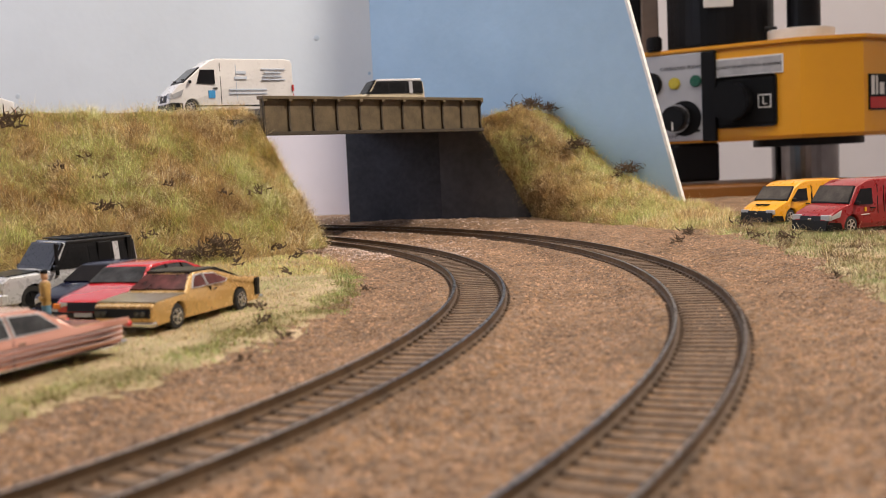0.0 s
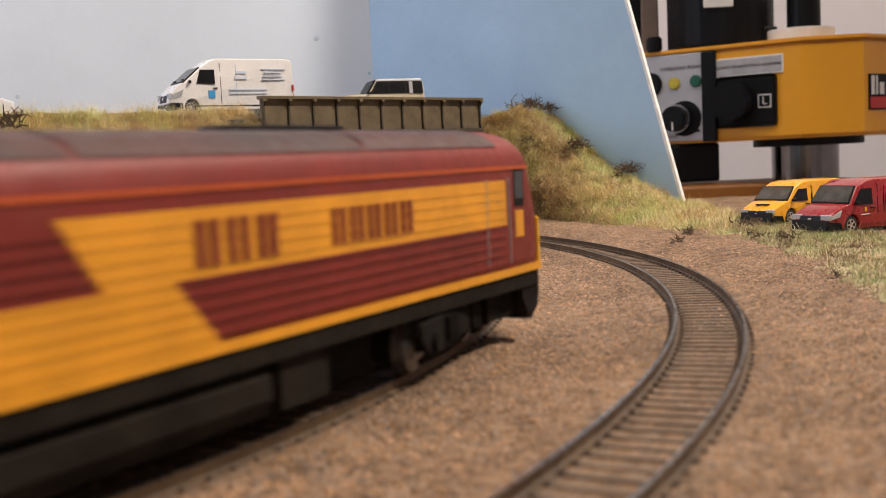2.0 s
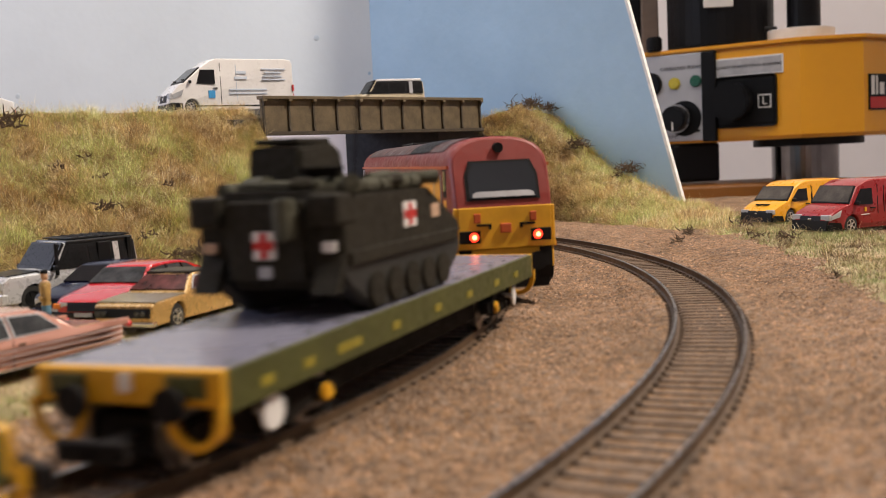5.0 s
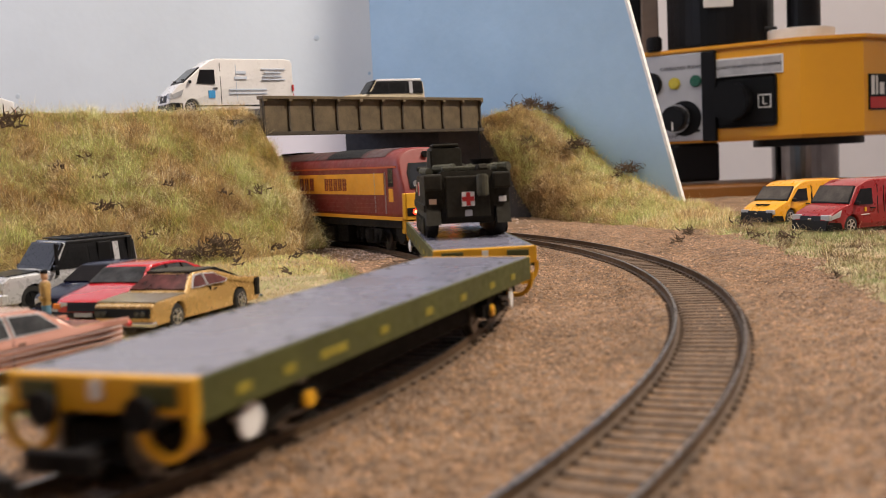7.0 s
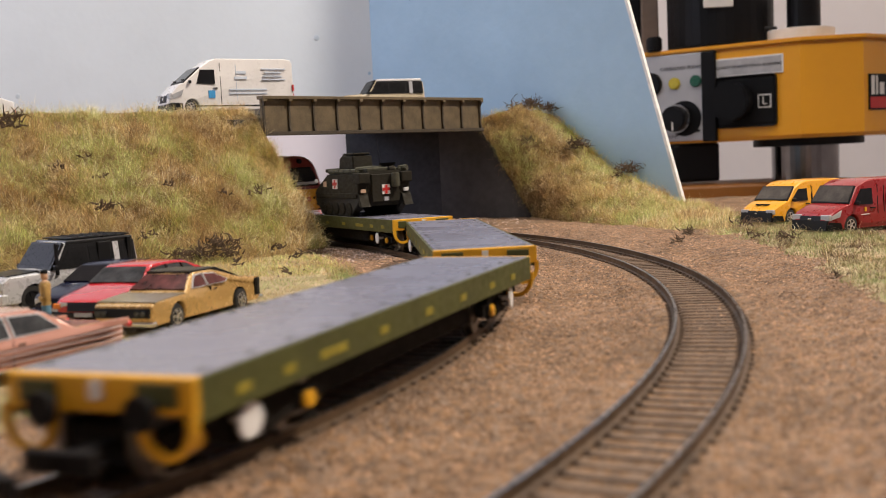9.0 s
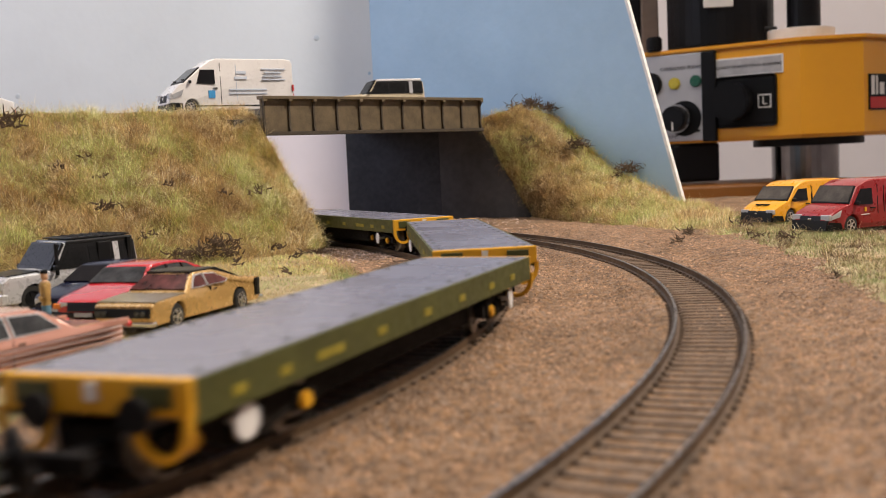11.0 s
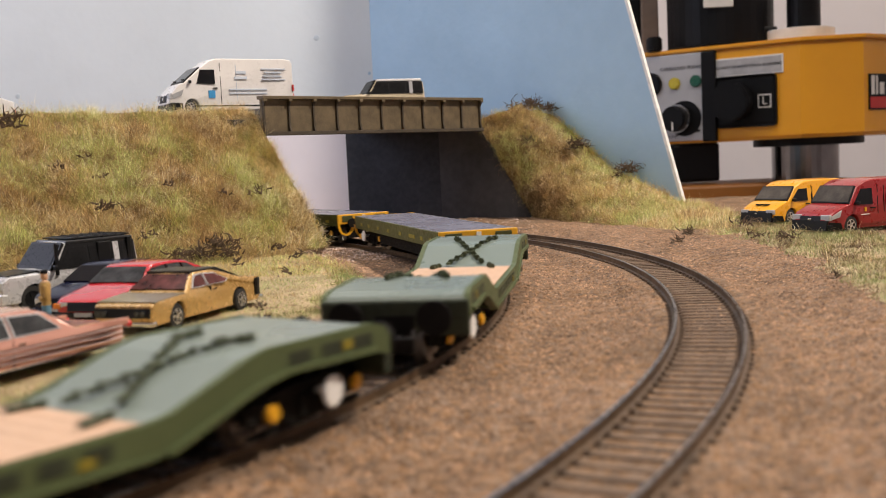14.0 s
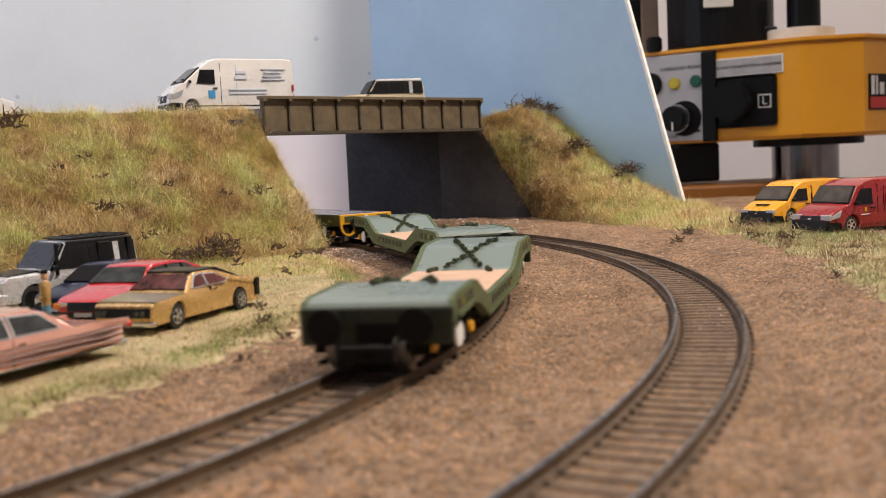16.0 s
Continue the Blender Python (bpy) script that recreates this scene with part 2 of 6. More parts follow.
def ground_z(x, y):
    """Height of the ballasted ground, in millimetres."""
    z, calm = -3.5, 1.0
    for c, r in ((C1, R1), (C2, R2)):
        d = abs(math.hypot(x - c[0], y - c[1]) - r)
        k = math.exp(-((d / 17) ** 4))
        calm = min(calm, 1 - 0.95 * k)
        z += 0.6 * k + 1.1 * math.exp(-(((d - 15.5) / 5.0) ** 4)) - 0.6 * math.exp(-(((d - 28) / 9) ** 2))
    rad = math.hypot(x - C1[0], y - C1[1])
    inner = R1 - rad
    if inner > 30 and -40 < y < 620:
        z += 2.2 * min(1, (inner - 30) / 26)
        calm = min(calm, 0.6)
    out = math.hypot(x - C2[0], y - C2[1]) - R2
    if out > 28:
        z += 3.2 * min(1, (out - 28) / 25)
    z += calm * 1.3 * noise.noise(Vector((x / 28, y / 28, 0))) + calm * 0.6 * noise.noise(Vector((x / 9, y / 9, 4)))
    return z


def make_ground():
    xs = np.concatenate([np.linspace(-760, -260, 40), np.linspace(-255, 300, 200), np.linspace(306, 470, 24)])
    ys = np.concatenate([np.linspace(-260, 90, 30), np.linspace(95, 660, 210), np.linspace(666, 955, 60)])
    vs, fs = [], []
    for y in ys:
        for x in xs:
            vs.append((x * 0.001, y * 0.001, ground_z(x, y) * 0.001))
    n = len(xs)
    for j in range(len(ys) - 1):
        for i in range(n - 1):
            k = j * n + i
            fs.append((k, k + 1, k + n + 1, k + n))
    ob = raw("ground", vs, fs, BALLAST)
    for p in ob.data.polygons:
        p.use_smooth = True
    tagged(ob, "brown ballasted ground of the model layout", "ground", kind="structure")


make_ground()
tagged(finish("baseboard", B(-762, 472, -262, 957, -40, -12), BENCH), "wooden baseboard under the model layout", "baseboard", kind="structure")


# ---- track ----
def inner_path(s):
    """Place and radial angle on the inner track, s millimetres along it: a tight bend, an easier stretch, a tight bend."""
    a = min(s, 190.0) / R1
    x, y = C1[0] + R1 * math.cos(a), C1[1] + R1 * math.sin(a)
    for r, run in ((900.0, min(max(0.0, s - 190.0), 160.0)), (300.0, max(0.0, s - 350.0))):
        cx, cy = x - r * math.cos(a), y - r * math.sin(a)
        a += run / r
        x, y = cx + r * math.cos(a), cy + r * math.sin(a)
    return x, y, a


def outer_path(s):
    a = s / R2
    return C2[0] + R2 * math.cos(a), C2[1] + R2 * math.sin(a), a


def make_track(path, label, lo, hi):
    tr = thing("track", label, "railway track", group="tracks")
    prof = [(-1.15, -2.6), (1.15, -2.6), (1.0, -2.2), (0.35, -1.9), (0.35, -0.75), (0.45, -0.6), (0.45, -0.05), (-0.45, -0.05), (-0.45, -0.6), (-0.35, -0.75), (-0.35, -1.9), (-1.0, -2.2)]
    n = int((hi - lo) / 5)
    line = [path(lo + (hi - lo) * i / n) for i in range(n + 1)]
    for side in (-1, 1):
        for nm, pr, ring, mt, lb in (("rail", prof, True, RAIL, "rust-brown steel rail"), ("rail_head", [(-0.4, 0.0), (0.4, 0.0)], False, RAILTOP, "polished running surface")):
            rows = [[(x + (side * 8.7 + q[0]) * math.cos(a), y + (side * 8.7 + q[0]) * math.sin(a), q[1]) for q in pr] for x, y, a in line]
            bm, _ = GRID(rows, close=ring)
            part(nm, bm, mt, tr, lb)
    bm = B(-12.6, 12.6, -1.15, 1.15, -4.4, -2.5, 0.2)
    for side in (-1, 1):
        for off in (-1.5, 1.5):
            B(side * 8.7 + off - 0.5, side * 8.7 + off + 0.5, -0.7, 0.7, -2.6, -2.0, bm=bm)
    me = bpy.data.meshes.new("sleeper")
    bm.to_mesh(me)
    bm.free()
    me.materials.append(SLEEPER)
    pitch = 5.7
    for i in range(int((hi - lo) / pitch)):
        x, y, a = path(lo + (i + 0.5) * pitch)
        ob = new("sleeper", me)
        ob.parent = tr
        ob.matrix_basis = pose(x * 0.001, y * 0.001, random.uniform(-0.1, 0.05) * 0.001, 0, 0, math.degrees(a) + random.uniform(-0.8, 0.8))
    return tr


make_track(inner_path, "curved model railway track with weathered rails, inner loop", -500, 1200)
make_track(outer_path, "curved model railway track with weathered rails, outer loop", -520, 810)


# ---- backdrop boards, road deck, abutments ----
tagged(finish("wall_backdrop", B(-760, -55, 946, 955, -12, 620), BACKDROP), "pale blue painted backdrop board with small dents", "backdrop board", kind="structure")


BACK = bpy.data.objects["wall_backdrop"]
PALEDAB = mat("filled_dent", (0.60, 0.70, 0.80), 0.8, var=0.1, scale=60)
for x, z, r, m in ((-103, 157, 2.6, PALEDAB), (-58, 124, 1.5, BACKBLUE), (-370, 118, 2.2, PALEDAB)):
    bm = CYL(r, 0.6, (x, 945.9, z), "y", 16, r2=r * 0.8)
    part("paint_dab", bm, m, BACK, "small filled dent in the paint")


# Card added to brighten the opening; its lavender tint paints cool light.
WHITECARD = mat("white_card_cool_tint", (0.84, 0.82, 0.92), 0.7, var=0.04, scale=20)
part("backing_card", B(-260, -58, 943.5, 945.5, -10, 74, 0.2), WHITECARD, BACK, "white card with cool light tinted in, added to brighten the bridge opening")


def make_side_board():
    """The blue end board: it runs from the corner towards the front and is cut off on a slope."""
    ob = thing("wall_end_board", "blue painted end board with a white sloping cut edge", "backdrop board", kind="structure")
    d = Vector((225, -185, 0)).normalized()
    n = Vector((-d.y, d.x, 0))
    o = Vector((-55, 945, 0))
    prof = [(0, -12), (297, -12), (295, 8), (253, 160), (211, 312), (126, 620), (0, 620)]
    bm = bmesh.new()
    a = [bm.verts.new((o + d * s + Vector((0, 0, z))) * 0.001) for s, z in prof]
    b = [bm.verts.new((o + d * s + n * 3 + Vector((0, 0, z))) * 0.001) for s, z in prof]
    bm.faces.new(a)
    bm.faces.new(b[::-1])
    k = len(prof)
    for i in range(k):
        bm.faces.new((a[i], a[(i + 1) % k], b[(i + 1) % k], b[i]))
    part("board", bm, BACKBLUE, ob, "blue painted face")
    drip = [(46, 205), (49.5, 205), (50.2, 186), (49, 181.5), (46.6, 181), (45.2, 184), (45.4, 193)]
    bm = bmesh.new()
    a = [bm.verts.new((o + d * s + n * -0.35 + Vector((0, 0, z))) * 0.001) for s, z in drip]
    b = [bm.verts.new((o + d * s + n * 1.0 + Vector((0, 0, z))) * 0.001) for s, z in drip]
    bm.faces.new(a)
    bm.faces.new(b[::-1])
    for i in range(len(drip)):
        j = (i + 1) % len(drip)
        bm.faces.new((a[i], a[j], b[j], b[i]))
    part("paint_drip", bm, mat("darker_blue_paint", (0.24, 0.40, 0.58), 0.7, var=0.1, scale=60), ob, "darker blue drip of paint")
    bm = bmesh.new()
    edge = prof[1:6]
    rows = []
    for i, (s, z) in enumerate(edge):
        w = 0.5
        rows.append([(o + d * (s - 1.0) - n * w + Vector((0, 0, z))), (o + d * (s + 1.2) - n * w + Vector((0, 0, z))), (o + d * (s + 1.2) + n * 3.3 + Vector((0, 0, z))), (o + d * (s - 1.0) + n * 3.3 + Vector((0, 0, z)))])
    bm, vs = GRID(rows, close=True)
    bm.faces.new(vs[0])
    bm.faces.new(vs[-1])
    part("cut_edge", bm, BOARDEDGE, ob, "bare white cut edge")
    return ob


make_side_board()

ROAD = 81.0
deck = [(-752, 372), (-420, 480), (-236, 590), (-190, 624), (-152, 652), (-118, 664), (-104, 645), (30, 771), (36, 868), (-6, 902), (-41, 856), (-175, 727), (-290, 640), (-752, 430)]
tagged(finish("road_deck", PRISM(deck, "z", ROAD - 6, ROAD), ROADM), "grey model road crossing the embankment and the bridge", "road", kind="structure")
tagged(finish("abutment_wall", PRISM([(-72.5, 836), (0, 812), (29, 812), (36, 822), (4, 824), (-72, 848)], "z", -8, ROAD - 6.4), CONCRETE), "dark grey card bridge abutment", "bridge abutment", kind="structure")


def make_wing():
    bm = bmesh.new()
    pts = [(0.5, 811, -8), (70, 778, -8), (68, 779, -2), (29, 797.5, 72), (0.5, 811, 74)]
    a = [bm.verts.new(Vector(p) * 0.001) for p in pts]
    b = [bm.verts.new(Vector((p[0] + 5, p[1] + 4, p[2])) * 0.001) for p in pts]
    bm.faces.new(a)
    bm.faces.new(b[::-1])
    for i in range(5):
        bm.faces.new((a[i], a[(i + 1) % 5], b[(i + 1) % 5], b[i]))
    tagged(finish("wing_wall", bm, CONCRETE2), "dark grey card wing wall with a sloping top", "bridge abutment", kind="structure")


make_wing()
tagged(finish("portal_wall", PRISM([(-112, 648), (-122, 660), (-190, 790), (-205, 790), (-140, 655), (-122, 640)], "z", -6, ROAD - 6.4), CONCRETE), "dark grey card portal wall under the road", "bridge abutment", kind="structure")


def make_girder():
    """A plate girder with ten panels between upright ribs."""
    a, b = Vector((-105, 640, 0)), Vector((31, 768, 0))
    L = (b - a).length
    ang = math.degrees(math.atan2(b.y - a.y, b.x - a.x))
    g = thing("bridge_girder", "weathered brown plate girder with upright ribs", "bridge girder", pose(a.x * 0.001, a.y * 0.001, 0, 0, 0, ang))
    part("web", B(0, L, 0, 2.0, 66.5, 86.5, 0.2), GIRDER, g, "stained brown web plate")
    part("top_flange", B(-1, L + 1, -3.2, 3.4, 86.0, 88.0, 0.3), GIRDER, g)
    part("bottom_flange", B(-0.5, L + 0.5, -3.2, 3.4, 64.2, 66.4, 0.3), GIRDERSHADE, g, "lower flange with its shade painted in")
    for i in range(11):
        x = 0.8 + (L - 1.6) * i / 10
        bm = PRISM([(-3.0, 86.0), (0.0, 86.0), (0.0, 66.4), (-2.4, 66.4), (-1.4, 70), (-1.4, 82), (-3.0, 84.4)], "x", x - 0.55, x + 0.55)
        part("rib", bm, GIRDERSHADE, g)
        part("rib_cap", B(x - 1.3, x + 1.3, -3.5, -1.5, 84.6, 86.1, 0.2), GIRDER, g)
    return g


make_girder()


# ---- embankments ----
def spline(pts, k):
    """Points spread evenly along a polyline, k of them."""
    P = [Vector(p) for p in pts]
    ds = [0]
    for p, q in zip(P, P[1:]):
        ds.append(ds[-1] + (q - p).length)
    out = []
    for i in range(k):
        d = ds[-1] * i / (k - 1)
        j = max(0, min(len(P) - 2, next((n for n, v in enumerate(ds[1:]) if v >= d), len(P) - 2)))
        t = (d - ds[j]) / (ds[j + 1] - ds[j])
        out.append(P[j].lerp(P[j + 1], t))
    return out


def bank(base, ridge, nu, nv, bulge, seed):
    lo, hi = spline(base, nu), spline(ridge, nu)
    rows = []
    for i in range(nu):
        row = []
        for j in range(nv):
            t = j / (nv - 1)
            p = lo[i].lerp(hi[i], t)
            e = 4 * t * (1 - t)
            out = Vector((lo[i].x - hi[i].x, lo[i].y - hi[i].y, 0))
            out = out.normalized() if out.length > 1 else Vector((0, -1, 0))
            w = noise.noise(Vector((p.x / 26, p.y / 26, p.z / 26 + seed))) * 7.5 + noise.noise(Vector((p.x / 8, p.y / 8, p.z / 8 + seed))) * 4.2
            bl = bulge * min(1, i / 8)
            if i in (0, 1):
                w *= 0.3
            q = p + out * (bl * e + w * (0.35 + 0.65 * e)) + Vector((0, 0, w * 0.25))
            row.append(q)
        rows.append(row)
    return rows


LB = [(-64, 588, -1), (-88, 545, -1), (-150, 500, 0), (-225, 452, 0), (-400, 372, 0), (-752, 290, 0)]
LR = [(-111, 647, 77.5), (-122, 655, 80), (-152, 641, 80.6), (-190, 613, 80.9), (-236, 579, 81.2), (-420, 467, 81), (-752, 360, 81)]
left_bank = bank(LB, LR, 120, 34, 5, 0)
bm, _ = GRID(left_bank)
tagged(finish("embankment_road", bm, SOIL, smooth=True), "steep grassy embankment carrying the road", "embankment", kind="structure")
bm, _ = GRID([[left_bank[0][j] for j in range(34)], [Vector((-122 - 20 * (1 - j / 33), 655 + 0 * j, left_bank[0][j].z)) for j in range(34)]])
tagged(finish("embankment_end", bm, SOIL, smooth=True), "earthy end of the embankment beside the track", "embankment", kind="structure")
RB = [(69, 776, -3), (74, 745, -3), (86, 712, -3), (102, 665, -3), (122, 600, -3), (146, 530, -2)]
RR = [(29, 792, 73), (60, 800, 82), (89, 826, 77), (115, 805, 47), (128, 794, 32), (147, 779, 22), (172, 757, 7), (190, 690, 1)]
right_bank = bank(RB, RR, 70, 30, 3, 7)
bm, _ = GRID(right_bank)
tagged(finish("embankment_end_board", bm, SOIL, smooth=True), "grassy embankment falling along the blue end board", "embankment", kind="structure")


def blades(name, spots, label, material, lmin, lmax, wide, flop):
    """Grass as thin bent blades: spots are (place, normal) in millimetres."""
    vs, fs = [], []
    for p, n in spots:
        L = random.uniform(lmin, lmax)
        a = random.uniform(0, 6.283)
        side = Vector((math.cos(a), math.sin(a), 0)) * wide * random.uniform(0.6, 1.3)
        swirl = noise.noise_vector(p / 11) * 1.5 + noise.noise_vector(p / 4 + Vector((9, 3, 5))) * 0.9
        d = (n + swirl * flop * 0.6 + Vector((random.gauss(0, flop * 0.6), random.gauss(0, flop * 0.6), random.gauss(0, flop * 0.4)))).normalized()
        e = (d + Vector((random.gauss(0, 0.5), random.gauss(0, 0.5), -0.35))).normalized()
        m1 = p + d * L * 0.55
        tip = m1 + e * L * 0.45
        k = len(vs)
        vs += [tuple((p - side - d * 0.3) * 0.001), tuple((p + side - d * 0.3) * 0.001), tuple((m1 + side * 0.7) * 0.001), tuple((m1 - side * 0.7) * 0.001), tuple(tip * 0.001)]
        fs += [(k, k + 1, k + 2, k + 3), (k + 3, k + 2, k + 4)]
    ob = raw(name, vs, fs, material)
    tagged(ob, label, "grass", kind="stuff")
    return ob


def bank_spots(rows, k, u0, u1, v0=0.0, v1=1.0):
    nu, nv = len(rows) - 1, len(rows[0]) - 1
    out = []
    while len(out) < k:
        u, v = random.uniform(u0, u1) * nu, random.uniform(v0, v1) * nv - 1e-6
        i, j = min(int(u), nu - 1), min(int(v), nv - 1)
        a, b, c, d = rows[i][j], rows[i + 1][j], rows[i][j + 1], rows[i + 1][j + 1]
        s, t = u - i, v - j
        p = a.lerp(b, s).lerp(c.lerp(d, s), t)
        n = (b - a).cross(c - a).normalized()
        if n.z < 0 or (abs(n.z) < 0.05 and n.y > 0):
            n = -n
        out.append((p, (n + Vector((0, 0, 0.35))).normalized()))
    return out


end_rows = [[left_bank[0][j] for j in range(34)], [Vector((-122 - 20 * (1 - j / 33), 655, left_bank[0][j].z)) for j in range(34)]]
blades("straw", bank_spots(left_bank, 24000, 0.0, 0.40) + bank_spots(right_bank, 10000, 0.0, 1.0) + bank_spots(left_bank, 3500, 0.0, 0.4, 0.95, 1.0), "long pale straw fibres standing out of the bank", STRAW, 5.0, 14.0, 0.055, 2.0)
blades("grass", bank_spots(left_bank, 105000, 0.0, 0.40) + bank_spots(left_bank, 9000, 0.0, 0.12) + bank_spots(end_rows, 7000, 0.0, 1.0), "dry olive and straw static grass on the embankment", GRASS, 3.0, 9.5, 0.085, 1.75)
blades("straw", bank_spots(left_bank, 2600, 0.0, 0.05) + bank_spots(end_rows, 1200, 0.0, 0.5), "long fibres fringing the end of the bank", STRAW, 5.0, 13.0, 0.06, 1.2)
blades("grass", bank_spots(right_bank, 55000, 0.0, 1.0) + bank_spots(right_bank, 3000, 0.0, 0.7, 0.94, 1.0), "olive and straw static grass beside the blue board", GRASS, 3.0, 8.5, 0.09, 1.75)


def verge_spots(k, test, box):
    out = []
    while len(out) < k:
        x, y = random.uniform(box[0], box[1]), random.uniform(box[2], box[3])
        w = test(x, y) + 0.55 * noise.noise(Vector((x / 17, y / 17, 2))) + 0.25 * noise.noise(Vector((x / 6, y / 6, 9)))
        if random.random() < w:
            out.append((Vector((x, y, ground_z(x, y))), Vector((0, 0, 1))))
    return out


def left_verge(x, y):
    inner = R1 - math.hypot(x - C1[0], y - C1[1])
    return min(0.75, (inner - 44) / 16) if inner > 36 else -1


def right_verge(x, y):
    out = math.hypot(x - C2[0], y - C2[1]) - R2
    cx = 150 + 28 * math.sin((y - 250) / 150)
    d = abs(x - cx - (y - 450) * 0.04)
    return min(0.9, (34 - d) / 14) if out > 48 else -1


blades("grass", verge_spots(52000, left_verge, (-190, -38, 130, 590)), "short pale green static grass beside the parked cars", VERGE, 0.9, 2.2, 0.09, 1.0)
def verge_rim(x, y):
    """Highest along the edge of the grass beside the track."""
    inner = R1 - math.hypot(x - C1[0], y - C1[1])
    return 0.75 - abs(inner - 58) / 13 if y < 330 else 0.55 - abs(inner - 50) / 14


blades("grass", verge_spots(17000, verge_rim, (-190, -30, 130, 470)), "green static grass along the edge of the ballast", RIMGREEN, 0.9, 2.6, 0.09, 1.0)
blades("grass", verge_spots(9000, left_verge, (-190, -38, 130, 590)), "tangled straw and olive fibres beside the parked cars", GRASS, 1.8, 4.5, 0.08, 1.6)
blades("grass", verge_spots(9000, lambda x, y: left_verge(x, y) + 0.2, (-130, -38, 440, 600)), "tangled olive and straw fibres at the foot of the bank", GRASS, 2.0, 6.0, 0.09, 1.3)
blades("grass", verge_spots(16000, lambda x, y: right_verge(x, y) * min(1, max(0, (y - 380) / 120)), (95, 215, 380, 740)), "taller tangled dry grass along the verge", DRYVERGE, 2.5, 6.0, 0.085, 1.9)
blades("straw", verge_spots(2600, right_verge, (95, 215, 330, 740)), "long pale straw fibres on the verge", STRAW, 3.5, 8.5, 0.07, 1.5)
blades("grass", verge_spots(45000, right_verge, (95, 215, 250, 740)), "dry pale grass verge beside the outer track", DRYVERGE, 1.4, 3.6, 0.10, 1.0)


def verge_sheet(name, box, step, weight, label):
    """A thin flocked sheet over the ground, sinking away at its edges."""
    nx, ny = int((box[1] - box[0]) / step), int((box[3] - box[2]) / step)
    vs, fs = [], []
    for j in range(ny + 1):
        for i in range(nx + 1):
            x, y = box[0] + i * step, box[2] + j * step
            w = weight(x, y) + 0.5 * noise.noise(Vector((x / 17, y / 17, 2))) + 0.3 * noise.noise(Vector((x / 6, y / 6, 9)))
            vs.append((x * 0.001, y * 0.001, (ground_z(x, y) + max(-1.2, min(0.45, w * 1.1 - 0.35 + 0.7 * noise.noise(Vector((x / 4, y / 4, 6)))))) * 0.001))
    for j in range(ny):
        for i in range(nx):
            k = j * (nx + 1) + i
            fs.append((k, k + 1, k + nx + 2, k + nx + 1))
    ob = raw(name, vs, fs, FLOCK)
    for p in ob.data.polygons:
        p.use_smooth = True
    tagged(ob, label, "grass", kind="structure")


verge_sheet("verge_parking", (-200, -36, 120, 600), 2.5, left_verge, "pale dry flocked ground under the parked cars")
verge_sheet("verge_track", (92, 220, 250, 740), 3.0, right_verge, "pale dry flocked ground beside the outer track")


def grains(name, k, box, test, label, smin, smax, material=GRAVEL):
    """Loose stones, each a crooked little octahedron, in one mesh."""
    vs, fs = [], []
    done = 0
    while done < k:
        x, y = random.uniform(box[0], box[1]), random.uniform(box[2], box[3])
        if random.random() > test(x, y):
            continue
        done += 1
        z = ground_z(x, y)
        s = smin + (smax - smin) * random.random() ** 3
        b = len(vs)
        for d in ((1, 0, 0), (0, 1, 0), (-1, 0, 0), (0, -1, 0), (0, 0, 1)):
            q = Vector(d) * s * random.uniform(0.6, 1.25)
            a = random.uniform(-0.5, 0.5)
            vs.append(((x + q.x + a * s) * 0.001, (y + q.y) * 0.001, (z + max(q.z, -0.2) * 0.8) * 0.001))
        for i in range(4):
            fs.append((b + i, b + (i + 1) % 4, b + 4))
    ob = raw(name, vs, fs, material)
    tagged(ob, label, "gravel", kind="stuff")


def on_ballast(x, y):
    d1 = abs(math.hypot(x - C1[0], y - C1[1]) - R1)
    d2 = abs(math.hypot(x - C2[0], y - C2[1]) - R2)
    if d1 < 15 or d2 < 15:
        return 0.12
    return 0.9 if R1 - math.hypot(x - C1[0], y - C1[1]) < 60 else 0.25


def beside_inner(x, y):
    """Likely within a few centimetres of the inner track where it runs towards the bridge."""
    d = min(math.hypot(x - px, y - py) for px, py, _ in NEAR_BRIDGE)
    return 0.9 if 13 < d < 24 else 0.25 if 24 <= d < 38 else 0.0


NEAR_BRIDGE = [inner_path(s) for s in range(110, 420, 10)]
grains("ballast_stones", 90000, (-120, 230, 110, 700), on_ballast, "loose brown ballast stones between the tracks", 0.2, 0.75)
grains("ballast_stones", 3000, (-150, 60, 600, 940), lambda x, y: 0.8, "loose pale ballast stones under the bridge", 0.4, 1.1, PALESTONE)
grains("ballast_stones", 3000, (-100, 20, 520, 720), beside_inner, "pale chippings spilled beside the inner track", 0.4, 1.0, PALESTONE)


